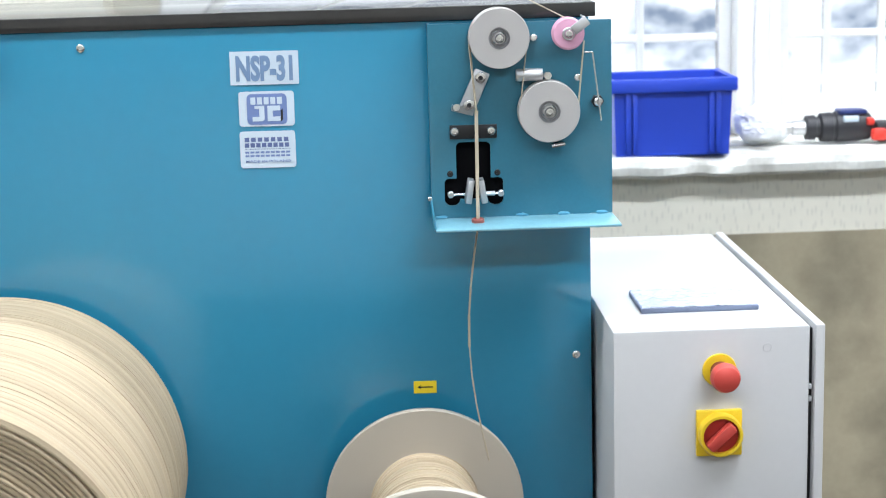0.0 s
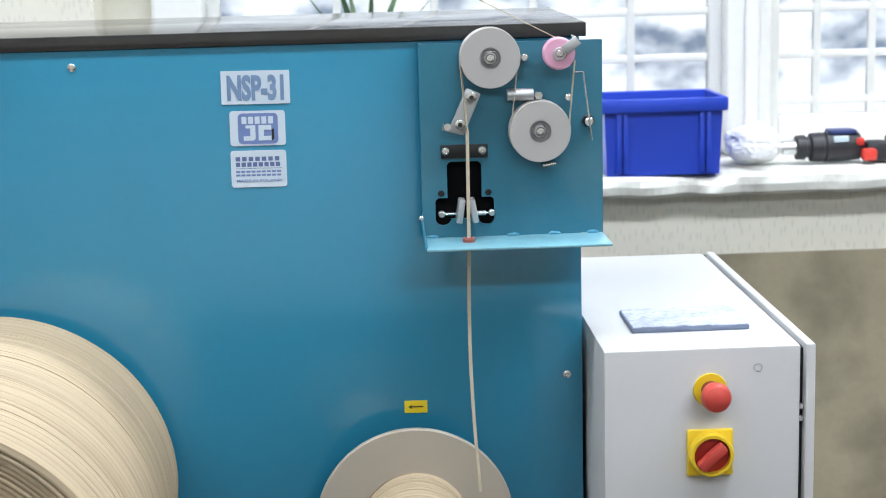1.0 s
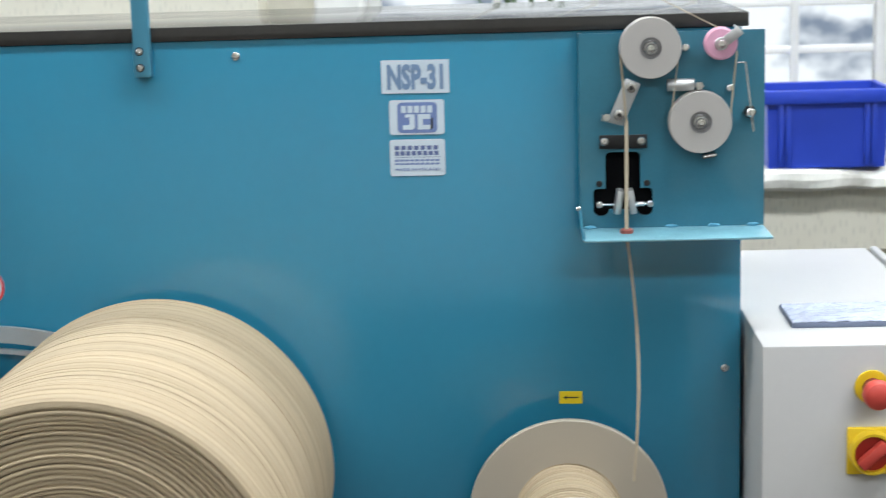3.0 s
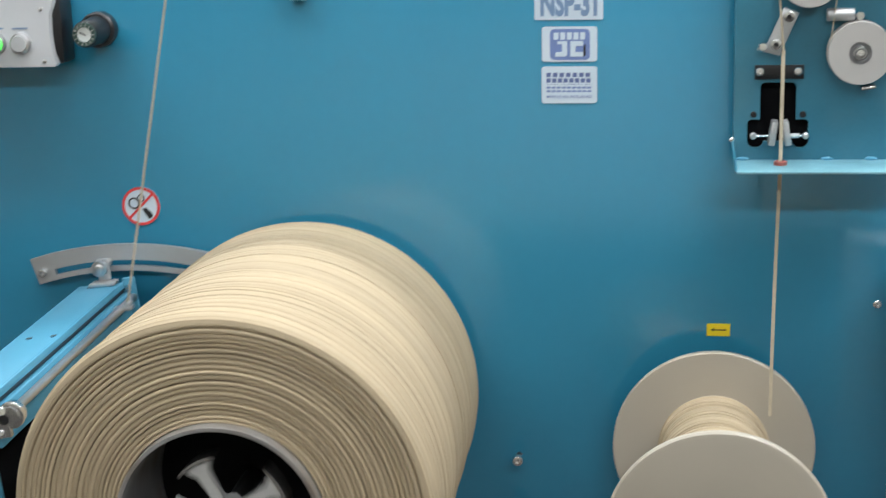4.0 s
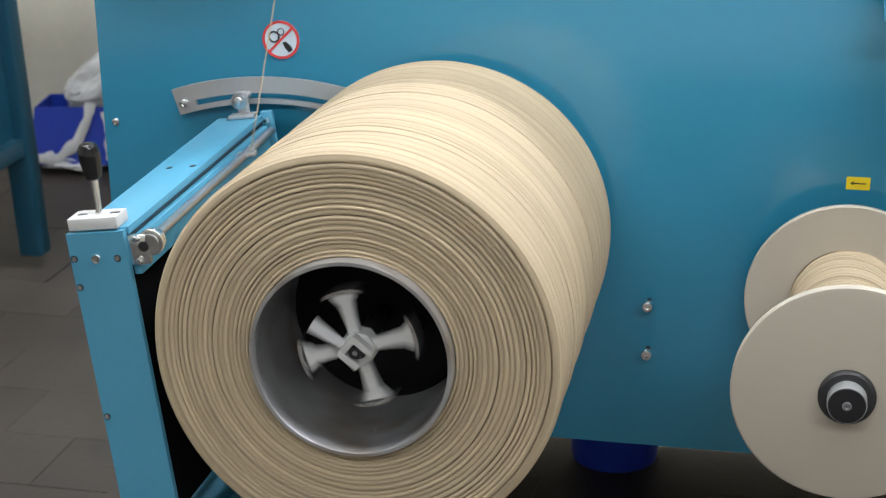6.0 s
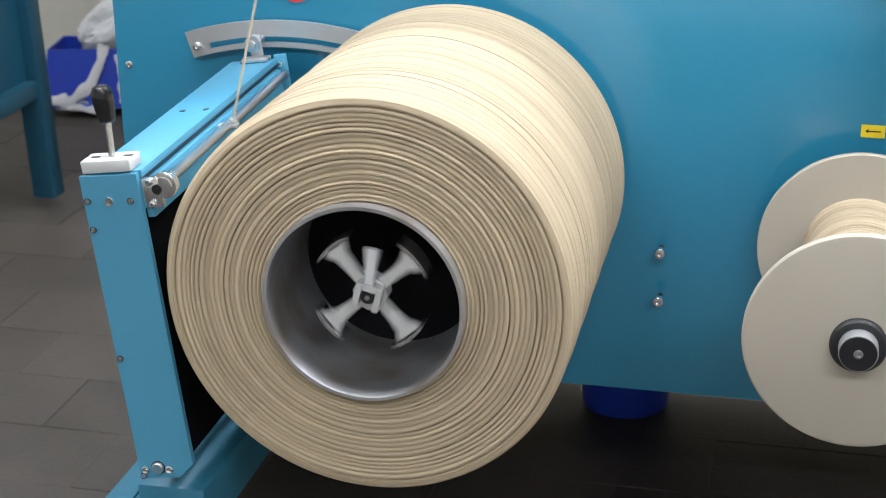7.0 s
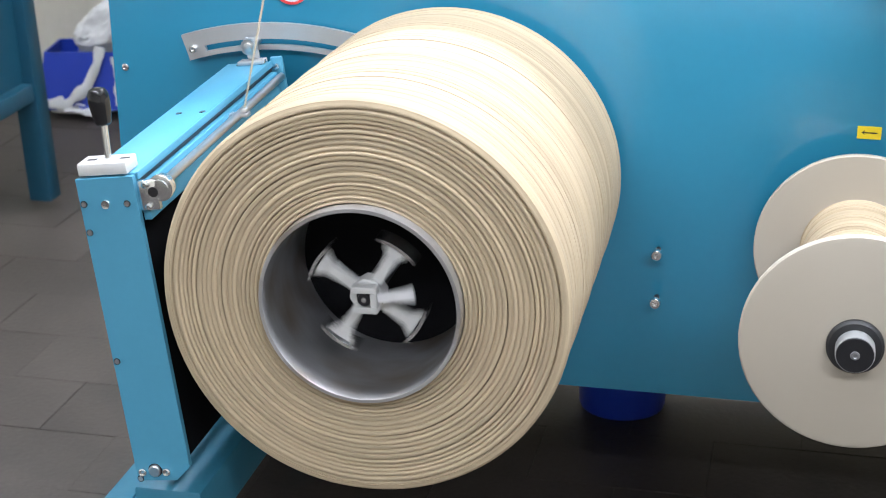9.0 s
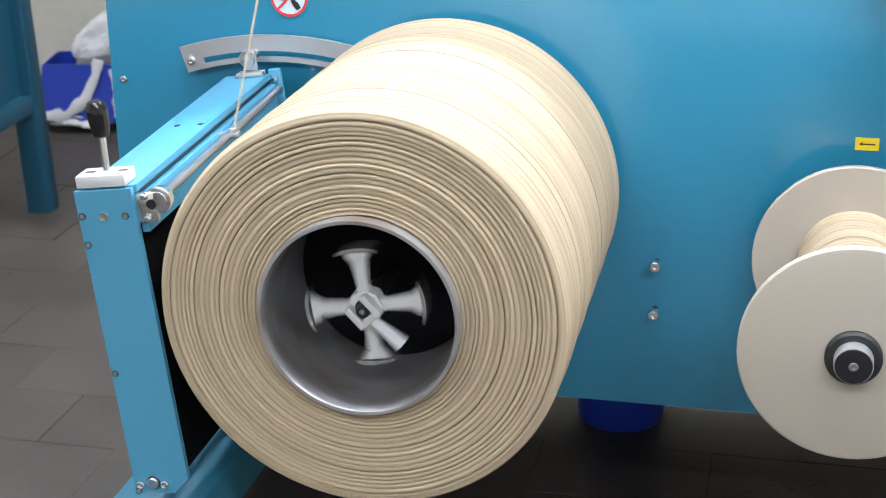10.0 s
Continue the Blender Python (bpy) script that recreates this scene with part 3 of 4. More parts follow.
part("link_foot", B(-0.018, 0.012, -0.041, -0.036, -0.0045, 0.0045, bevel=0.001, m=pose(0.122, 0, 1.1, 0, 15, 0)), ALU, unit)
# spacer roller
part("spacer_roller", lathe([(0.0075, 0), (0.0082, 0.001), (0.0082, 0.034), (0.0075, 0.035)], 24, pose(0.1905, -0.0335, 1.1438, 0, 0, -90)), ALU, unit, "aluminium spacer roller")
part("spacer_nut", lathe([(0.0055, -0.038), (0.0062, -0.036), (0.0062, -0.025)], 6, pose(0.2322, 0, 1.1420)), CHROME, unit)
for x, z in ((0.2146, 1.1921), (0.2722, 1.1384)):
    part("peg", disc(x, -0.036, PF - 0.0002, z, 0.0048, 16, 0.0015), CHROME, unit)
part("thumb_knob", disc(0.2983, -0.034, PF - 0.0002, 1.106, 0.0085, 6, 0.001), BLACK, unit)
part("knob_nut", disc(0.2983, -0.042, -0.0342, 1.106, 0.0058, 16, 0.0015), CHROME, unit)
for a, b in (((0.2808, -0.048, 1.1723), (0.2898, -0.048, 1.1722)), ((0.2898, -0.048, 1.1722), (0.3011, -0.045, 1.0818)), ((0.2808, -0.048, 1.1723), (0.2808, -0.0245, 1.1723))):
    part("wire_spring", rod(a, b, 0.0011, 8), CHROME, unit, "bent wire spring")
part("wiper", B(-0.009, 0.009, -0.05, -0.0245, -0.0018, 0.0018, bevel=0.0008, m=pose(0.2441, 0, 1.0512, 0, -10, 0)), CHROME, unit)
part("black_bar", B(0.1018, 0.1645, -0.0275, PF - 0.0002, 1.0608, 1.0790, bevel=0.0006), BLACK, unit)
for x in (0.1082, 0.1568):
    screw(unit, x, -0.0276, 1.0707, 0.0058, 0.004)
for x in (0.1012, 0.1643):
    screw(unit, x, PF - 0.0001, 1.0140, 0.0043, 0.0011, BLACK, "screw_hole")
for side, x in ((-1, 0.1275), (1, 0.1415)):
    f = part("brake_finger", B(-0.0042, 0.0042, -0.046, -0.020, -0.0165, 0.0150, bevel=0.0012, m=pose(x + side * 0.0015, 0, 0.9925, 0, side * -9, 0)), ALU, unit, "aluminium brake finger")
    part("spring_pin", rod((x + side * 0.004, -0.029, 0.9868), (x + side * 0.0265, -0.029, 0.9868), 0.0017, 10), CHROME, unit)
    part("spring_pin_end", disc(x + side * 0.0265, -0.033, -0.024, 0.9868, 0.0042, 14, 0.001), STEEL, unit)
part("spring_coil", rod((0.148, -0.029, 0.9868), (0.160, -0.029, 0.9868), 0.0032, 10), STEEL, unit)
EYELET = mat("red_brown_ceramic", srgb(142, 80, 72), 0.35, var=0.1, scale=60)
part("eyelet", lathe([(0.0045, -0.001), (0.0045, 0.004), (0.006, 0.0055), (0.0085, 0.004), (0.0085, -0.001)], 24, pose(0.1345, -0.062, 0.9548, 90, 0, 0), closed=True), EYELET, unit, "red-brown ceramic eyelet")


# ---- cord ----
def cord_material():
    """Beige paper cord; bands that run with the winding, by radius and along the axis."""
    m = mat("wound_beige_cord", srgb(175, 158, 131), 0.8, var=0.06, scale=6)
    n, l = m.node_tree.nodes, m.node_tree.links
    tc = n.new("ShaderNodeTexCoord")
    sep = n.new("ShaderNodeSeparateXYZ")
    l.new(tc.outputs["Object"], sep.inputs[0])
    com = n.new("ShaderNodeCombineXYZ")
    l.new(sep.outputs[0], com.inputs[0])
    l.new(sep.outputs[2], com.inputs[1])
    ln = n.new("ShaderNodeVectorMath")
    ln.operation = "LENGTH"
    l.new(com.outputs[0], ln.inputs[0])
    c2 = n.new("ShaderNodeCombineXYZ")
    l.new(ln.outputs["Value"], c2.inputs[0])
    l.new(sep.outputs[1], c2.inputs[1])
    k = n.new("ShaderNodeMath")
    k.operation = "MULTIPLY"
    k.inputs[1].default_value = 0.012
    l.new(sep.outputs[0], k.inputs[0])
    l.new(k.outputs[0], c2.inputs[2])
    out = None
    for s, lo in ((60, 0.92), (330, 0.85)):
        t = n.new("ShaderNodeTexNoise")
        t.inputs["Scale"].default_value, t.inputs["Detail"].default_value = s, 3
        l.new(c2.outputs[0], t.inputs[0])
        r = n.new("ShaderNodeMapRange")
        r.inputs[1].default_value, r.inputs[2].default_value, r.inputs[3].default_value, r.inputs[4].default_value = 0.33, 0.6, lo, 1.06
        l.new(t.outputs[0], r.inputs[0])
        if out:
            mm = n.new("ShaderNodeMath")
            mm.operation = "MULTIPLY"
            l.new(out, mm.inputs[0])
            l.new(r.outputs[0], mm.inputs[1])
            out = mm.outputs[0]
        else:
            out = r.outputs[0]
    p = n["Principled BSDF"]
    old = p.inputs["Base Color"].links[0].from_socket
    sc = n.new("ShaderNodeVectorMath")
    sc.operation = "SCALE"
    l.new(old, sc.inputs[0])
    l.new(out, sc.inputs["Scale"])
    l.new(sc.outputs[0], p.inputs["Base Color"])
    return m


CORD = cord_material()
rnd = random.Random(4)


def coil_profile(r_in, r_out, y0, y1):
    """The section of the coil: layers on its front, strands along its outside."""
    prof = []
    r = r_in
    while r < r_out - 0.0095:
        w = rnd.uniform(0.0044, 0.0060)
        d = rnd.uniform(-0.0009, 0.0009)
        deep = 0.0042 if rnd.random() < 0.3 else 0.0022
        prof += [(r, y0 + deep + d * 0.3), (r + 0.0009, y0 + 0.0007 + d), (r + w * 0.3, y0 + 0.0002 + d), (r + w * 0.5, y0 + d), (r + w * 0.7, y0 + 0.0002 + d), (r + w - 0.0009, y0 + 0.0007 + d)]
        r += w
    for i in range(5):
        a = i / 5 * math.pi / 2
        prof.append((r_out - 0.008 + 0.008 * math.sin(a), y0 + 0.008 - 0.008 * math.cos(a) + (0.0008 if i % 2 else 0)))
    y = y0 + 0.008
    while y < y1 - 0.006:
        w = rnd.uniform(0.004, 0.0105)
        big = rnd.random()
        d = 0.018 if big < 0.12 else (0.0030 if big < 0.22 else 0.0002)
        k = rnd.uniform(-0.00035, 0.00035)
        e = 0.0019 if big < 0.12 else 0.0008
        prof += [(r_out - d, y), (r_out - d, y + e * 0.8), (r_out + k, y + e), (r_out + 0.0002 + k, y + w * 0.5), (r_out + k, y + w - 0.0003)]
        y += w
    prof += [(r_out - 0.003, y1), (r_in, y1)]
    return prof


def coil_wobble(r, y, a):
    s = math.sin(a + 0.6)
    yy = y + (0.0022 * math.sin(a + 0.6 + 9 * y) + 0.0008 * math.sin(2 * a + 30 * y)) * (1 if r > 0.21 else 0.0) * max(0.0, min(1.0, (0.25 - abs(y)) / 0.03))
    rr = r + 0.0007 * math.sin(3 * a + y * 60) + 0.0006 * noise.noise(Vector((math.cos(a) * 2, y * 25, math.sin(a) * 2)))
    if r > 0.15:
        rr += 0.0065 * (0.95 - y) * (r - 0.15) / 0.08
    if y < -0.243 and r < 0.222:
        yy = y + 0.0007 * noise.noise(Vector((math.cos(a) * 1.5, r * 60, math.sin(a) * 1.5)))
    return rr, yy


DRUM_AT = (-0.5012, -0.285, 0.6362)
drum = thing("cord_drum", DRUM_AT, "big turning coil of beige cord on a steel core", "drum")
part("coil", lathe(coil_profile(0.1190, 0.2325, -0.25, 0.25), 144, wobble=coil_wobble, closed=True), CORD, drum, "thick coil of wound beige cord")
CORE = mat("worn_steel_core", (0.58, 0.58, 0.59), 0.34, 0.84, var=0.25, scale=20, dirt=(0.34, 0.25, 0.16), dirt_amount=0.85)
part("core", lathe([(0.1126, -0.262), (0.1138, -0.2645), (0.1178, -0.2645), (0.1187, -0.262), (0.1187, 0.25), (0.1126, 0.25)], 96, closed=True), CORE, drum, "steel core tube with bright rim")
# Disc kept near black so the core's inside stays dark.
part("back_disc", disc(0, -0.10, -0.09, 0, 0.1124, 64), MATT_BLACK, drum, "black disc darkening the inside of the core")
CAST = mat("cast_aluminium", (0.62, 0.62, 0.61), 0.45, 0.35, var=0.12, scale=40)
hub = part("hub", lathe([(0.012, -0.228), (0.0195, -0.228), (0.021, -0.2265), (0.021, -0.205), (0.017, -0.20), (0.012, -0.20)], 8), CAST, drum, "eight-sided cast hub")
part("hub_shaft", lathe([(0.0115, -0.229), (0.0115, -0.105)], 24), mat("dark_oiled_steel", (0.05, 0.05, 0.052), 0.3, 0.8, var=0.2, scale=40), drum, "dark oiled shaft")
for i in range(4):
    a = 90 * i + 42
    bm = bmesh.new()
    pts = [(-0.0078, 0.0175), (0.0078, 0.0175), (0.0052, 0.038), (0.0062, 0.054), (0.0120, 0.0625), (0.0165, 0.0665), (-0.0165, 0.0665), (-0.0120, 0.0625), (-0.0062, 0.054), (-0.0052, 0.038)]
    outline(pts, -0.222, -0.211, bm)
    bmesh.ops.bevel(bm, geom=bm.edges[:], offset=0.0012, segments=1, affect="EDGES")
    bmesh.ops.transform(bm, matrix=pose(0, 0, 0, 0, a, 0), verts=bm.verts[:])
    arm_ = part("spider_arm", bm, CAST, drum, "cast arm with a curved shoe")
    sh = bmesh.new()
    n_ = 8
    prof = [(0.0682 * math.sin(radians(-18 + 36 * j / n_)), 0.0682 * math.cos(radians(-18 + 36 * j / n_))) for j in range(n_ + 1)]
    prof += [(0.0722 * math.sin(radians(18 - 36 * j / n_)), 0.0722 * math.cos(radians(18 - 36 * j / n_))) for j in range(n_ + 1)]
    outline(prof, -0.226, -0.196, sh)
    bmesh.ops.transform(sh, matrix=pose(0, 0, 0, 0, a, 0), verts=sh.verts[:])
    part("shoe", sh, CHROME, arm_, "bright machined shoe")
BLADE = mat("bright_blade", (0.85, 0.86, 0.88), 0.3, 0.4, var=0.04, scale=40)
# square clamp at the spindle's end, with the blade of its locking lever
cl = bmesh.new()
for a, b, c, d in ((-0.016, -0.0085, -0.014, 0.016), (0.0085, 0.016, -0.014, 0.016), (-0.0085, 0.0085, 0.008, 0.016)):
    box(cl, a, b, -0.243, -0.2285, c, d, bevel=0.0008, seg=1)
bmesh.ops.transform(cl, matrix=pose(0, 0, 0, 0, 8, 0), verts=cl.verts[:])
part("clamp", cl, CAST, drum, "open square clamp block")
part("spindle_end", lathe([(0.0035, -0.240), (0.0075, -0.240), (0.0082, -0.238), (0.0082, -0.2295)], 20), BLACK, drum)
part("spindle_bore", lathe([(0.0032, -0.2406), (0.0032, -0.2395)], 14), CHROME, drum)
part("lever_blade", outline([(-0.0045, 0.0165), (0.0045, 0.0165), (0.0080, 0.060), (-0.0080, 0.060)], -0.240, -0.234), BLADE, drum, "bright lever blade")
# spindle that carries the drum
sp = thing("drum_spindle", (DRUM_AT[0], 0, DRUM_AT[2]), "steel spindle out of the front panel", "spindle")
part("shaft", disc(0, -0.20, -0.0002, 0, 0.012, 24), STEEL, sp)
part("flange", disc(0, -0.024, -0.0002, 0, 0.06, 32, 0.002), BLACK, sp)

# small bobbin
BOB_AT = (0.0534, -0.2065, 0.5625)
bob = thing("bobbin", BOB_AT, "turning beige bobbin with a small winding of cord", "bobbin")
part("flange", lathe([(0.02, -0.1615), (0.128, -0.1615), (0.1335, -0.1605), (0.1355, -0.158), (0.1355, -0.1525), (0.134, -0.151), (0.02, -0.151)], 96, closed=True), BOARD, bob, "beige disc flange")
part("flange", lathe([(0.02, 0.151), (0.134, 0.151), (0.1355, 0.1525), (0.1355, 0.160), (0.1345, 0.1615), (0.02, 0.1615)], 96, closed=True), BOARD, bob, "beige disc flange")
wprof, y = [], -0.1509
while y < 0.150:
    w = rnd.uniform(0.004, 0.0085)
    d = 0.0035 if rnd.random() < 0.3 else 0.0012
    k = rnd.uniform(-0.0012, 0.0012)
    rr = 0.064 + 0.010 * (y + 0.15) / 0.3
    wprof += [(rr - d, y), (rr + k, y + w * 0.3), (rr + k, y + w * 0.7)]
    y += w
wprof.append((0.064, 0.1509))


def bob_wobble(r, y, a):
    return r + 0.001 * noise.noise(Vector((math.cos(a) * 2, y * 30, math.sin(a) * 2))), min(0.1509, max(-0.1509, y + 0.0035 * math.sin(a + y * 9)))


part("winding", lathe(wprof, 72, wobble=bob_wobble), CORD, bob, "winding of beige cord")
RUB = mat("black_rubber", (0.014, 0.014, 0.015), 0.5, var=0.2, scale=40)
part("hub_ring", lathe([(0.020, -0.1618), (0.020, -0.170), (0.0305, -0.170), (0.0335, -0.167), (0.0335, -0.1618)], 40, closed=True), RUB, bob, "black rubber hub ring")
part("hub_collar", lathe([(0.0218, -0.1900), (0.0226, -0.1898), (0.0230, -0.188), (0.0230, -0.1705), (0.0218, -0.1705)], 40, closed=True), ALU, bob, "silver collar")
part("hub_cap", disc(0, -0.1915, -0.171, 0, 0.0216, 32, 0.0006), BLACK, bob)
part("cap_screw", lathe([(0.002, -0.1917), (0.003, -0.1930), (0.0052, -0.1927), (0.0056, -0.1916)], 20), DARKBEAR, bob)
bsp = thing("bobbin_spindle", (BOB_AT[0], 0, BOB_AT[2]), "steel spindle out of the front panel", "spindle")
part("shaft", disc(0, -0.36, -0.0002, 0, 0.012, 24), STEEL, bsp)
part("collar", disc(0, -0.044, -0.0002, 0, 0.03, 28, 0.002), BLACK, bsp)

# ---- traverse arm ----
PIV = (-0.767, 0.0, 0.395)
LEANING = -6.8
SAG = pose(0, -0.045, 0.3885, 1.3, 0, 0) @ pose(0, 0.045, -0.3885)
arm = thing("traverse_arm", pose(*PIV, 0, LEANING, 0), "light teal swing arm with a guide rail", "arm")
def part_sag(*args):
    ob = part(*args)
    ob.matrix_basis = SAG
    return ob


part("front_plate", outline([(-0.0256, 0.3752), (0.0462, 0.3752), (0.0462, 0.004), (0.026, -0.0140), (-0.0256, -0.0140)], -0.535, -0.527), TEAL_LIGHT, arm, "teal front plate")
part_sag("beam", B(-0.0175, 0.0462, -0.5265, -0.045, 0.345, 0.3905 - 0.002, bevel=0.0025), TEAL_LIGHT, arm, "light teal box beam")
part_sag("beam_lip", B(0.0466, 0.0500, -0.5265, -0.045, 0.3795, 0.3885, bevel=0.0008), TEAL_LIGHT, arm)
part_sag("rail_slot", B(0.0466, 0.0474, -0.5265, -0.045, 0.3735, 0.3790), BLACK, arm)
part_sag("rail_web", B(0.0466, 0.0560, -0.5265, -0.048, 0.330, 0.3730, bevel=0.001), TEAL_LIGHT, arm)
part("side_sheet", B(0.020, 0.030, -0.5265, -0.03, 0.0, 0.3445), MATT_BLACK, arm, "black side sheet")
part("back_plate", outline([(-0.0256, 0.3445), (0.0462, 0.3445), (0.0462, 0.004), (-0.0256, -0.014)], -0.029, -0.0175), TEAL_LIGHT, arm)
part("pivot_shaft", rod((0, -0.538, 0), (0, -0.0005, 0), 0.0066, 20), STEEL, arm)
part("pivot_gap", lathe([(0.0080, -0.5356), (0.0090, -0.5356), (0.0090, -0.5349)], 24), BLACK, arm)
part("pivot_end", lathe([(0.0062, -0.5395), (0.0076, -0.5385), (0.0076, -0.535)], 24), STEEL, arm)
for x in (-0.0165, 0.0150):
    part("bolt", lathe([(0.0022, -0.5385), (0.0040, -0.5395), (0.0052, -0.5380), (0.0052, -0.5352)], 14, pose(x, 0, -0.002)), CHROME, arm)
for x, z in ((-0.0205, 0.345), (0.0335, 0.343), (-0.0205, 0.310), (-0.0205, 0.146), (-0.0215, -0.0112)):
    q = part("recess", disc(x, -0.5358, -0.5349, z, 0.0042, 20), BLACK, arm)
    part("socket_screw", lathe([(0.0012, -0.5361), (0.0030, -0.5363), (0.0034, -0.5350)], 16, pose(x, 0, z)), STEEL, q)
part("bolt", lathe([(0.002, -0.5365), (0.0050, -0.5370), (0.0058, -0.5351)], 18, pose(0.0065, 0, 0.3435)), CHROME, arm)
for y in (-0.289, -0.060):
    for x in (0.006, 0.0385):
        part_sag("hole", lathe([(0.0042, 0.0), (0.0042, 0.0006)], 18, pose(x, y, 0.3886, 90, 0, 0)), BLACK, arm)
part_sag("end_plate", B(0.0466, 0.0640, -0.0445, -0.0365, 0.326, 0.3925, bevel=0.0015), TEAL_LIGHT, arm)
part("end_screw", lathe([(0.002, -0.0500), (0.0042, -0.0495), (0.0048, -0.0450)], 14, pose(0.0560, 0, 0.3800)), CHROME, arm)
# white block with lever
part_sag("block", B(-0.0215, 0.0400, -0.533, -0.500, 0.3888, 0.4035, bevel=0.0015), mat("white_plastic", srgb(196, 196, 194), 0.45, var=0.03, scale=30), arm, "white plastic block")
for x in (-0.008, 0.033):
    part_sag("mark_bar", B(x - 0.006, x + 0.006, -0.520, -0.514, 0.4033, 0.4038), INKBLACK, arm)
part_sag("lever", rod((0.0125, -0.517, 0.405), (0.0140, -0.513, 0.446), 0.0042, 16), CHROME, arm, "chrome lever")
kn = lathe([(0.0075, 0.0), (0.0095, 0.002), (0.0118, 0.016), (0.0128, 0.028), (0.0122, 0.036), (0.0095, 0.0415), (0.004, 0.0435)], 28, pose(0.0140, -0.513, 0.4440) @ Matrix.Rotation(radians(90), 4, "X"))
part_sag("knob", kn, mat("gloss_black", (0.010, 0.010, 0.011), 0.12, var=0.1, scale=30), arm, "glossy black knob")
# guide roller and its end bearing
part("roller", rod((0.072, -0.522, 0.358), (0.062, -0.050, 0.366), 0.0055, 24), STEEL, arm, "polished guide roller")
for y, bx_, bz_ in ((-0.531, 0.074, 0.357),):
    part("bearing", lathe([(0.006, y), (0.0105, y + 0.0003), (0.011, y + 0.0025), (0.0128, y + 0.0026), (0.0155, y + 0.003), (0.0160, y + 0.005), (0.0160, y + 0.008), (0.012, y + 0.0085), (0.012, y + 0.012), (0.0145, y + 0.0125), (0.0145, y + 0.016), (0.006, y + 0.017)], 32, pose(bx_, 0, bz_)), CHROME, arm)
part("bearing_bracket", B(0.0465, 0.072, -0.531, -0.5225, 0.332, 0.368, bevel=0.002), CHROME, arm)
part("bearing_bore", lathe([(0.0062, -0.5316), (0.0062, -0.5305)], 16, pose(0.0665, 0, 0.354)), BLACK, arm)
for z in (0.337, 0.364):
    part("bearing_screw", lathe([(0.0025, -0.536), (0.0045, -0.534), (0.0045, -0.5312)], 14, pose(0.059, 0, z)), CHROME, arm)
# clamp on the quadrant
part("clamp_foot", B(0.006, 0.044, -0.066, -0.046, 0.3888, 0.3940, bevel=0.001), ALU, arm)
part("clamp_lug", B(0.016, 0.034, -0.050, -0.045, 0.394, 0.425, bevel=0.002), ALU, arm)
part("clamp_bolt", lathe([(0.003, -0.066), (0.0062, -0.065), (0.0065, -0.060), (0.0112, -0.0598), (0.0115, -0.055), (0.0085, -0.0545), (0.0085, -0.0505)], 24, pose(0.0235, 0, 0.413)), STEEL, arm)
part("clamp_rod", rod((0.0235, -0.0505, 0.413), (0.0235, -0.0168, 0.413), 0.005), STEEL, arm)
for x in (0.010, 0.040):
    part("clamp_screw", lathe([(0.0025, 0.0), (0.0055, -0.001), (0.0055, -0.005)], 14, pose(x, -0.056, 0.3940, 90, 0, 0)), CHROME, arm)
# sliding cord guide
guide = part("cord_guide", B(0.030, 0.082, -0.006, 0.006, 0.3655, 0.3710, bevel=0.001), ALU, arm, "sliding aluminium cord guide")
part("guide_block", B(0.0535, 0.064, -0.012, 0.012, 0.3605, 0.3653, bevel=0.001), BLACK, guide)
part("guide_eye", lathe([(0.0028, -0.003), (0.0055, -0.002), (0.0055, 0.002), (0.0028, 0.003)], 16, pose(0.076, 0, 0.3745, 90, 0, 0), closed=True), ALU, guide)

# stand under the arm
stand = thing("machine_stand", (0, 0, 0), "teal welded steel stand", "stand")
part("rail", B(-0.800, -0.712, -0.53, 0.30, 0.295, 0.366, bevel=0.004), STAND_TEAL, stand)
part("foot_bar", B(-0.880, -0.843, -0.80, 0.35, 0.262, 0.300, bevel=0.003), STAND_TEAL, stand)
part("cross_tie", B(-0.8428, -0.8005, -0.47, -0.40, 0.264, 0.298, bevel=0.002), STAND_TEAL, stand)
for y in (-0.78, 0.30):
    part("leg", B(-0.878, -0.845, y - 0.016, y + 0.016, 0.012, 0.2618, bevel=0.002), STAND_TEAL, stand)
    part("foot_pad", lathe([(0.02, 0), (0.024, 0.004), (0.012, 0.012)], 20, pose(-0.8615, y, 0.0, 90, 0, 0)), BLACK, stand)
for x in (-0.97, 0.22):
    part("leg", B(x - 0.03, x + 0.03, 0.30, 0.36, 0.0, 0.2995, bevel=0.003), TEAL_DARK, stand)

# ---- control cabinet ----
cab = thing("control_cabinet", (0, 0, 0), "light grey steel control cabinet with red and yellow switches", "cabinet")
part("body", B(0.2978, 0.5528, -0.1624, 0.4548, 0.0, 0.8236, bevel=0.0028), GREY, cab, "light grey enamelled steel body")
part("seal", B(0.5530, 0.5590, -0.150, 0.4500, 0.02, 0.8170), BLACK, cab, "black door seal")
part("door", B(0.5592, 0.5720, -0.1655, 0.4580, 0.01, 0.8255, bevel=0.003), GREY, cab, "light grey side door")
for z in (0.724, 0.7405):
    part("hinge_clip", B(0.5529, 0.5575, -0.1600, -0.1510, z - 0.003, z + 0.003, bevel=0.001), GREY, cab)
part("plug", lathe([(0.0050, -0.1625), (0.0052, -0.1628), (0.0058, -0.1628), (0.0060, -0.1625)], 20, pose(0.4975, 0, 0.7965), closed=True), GREY, cab)
es = part("emergency_stop", lathe([(0.016, -0.1625), (0.0215, -0.1630), (0.0222, -0.1655), (0.0215, -0.1675), (0.016, -0.1680)], 40, pose(0.4346, 0, 0.7695)), YELLOW, cab, "yellow ring of the emergency stop")
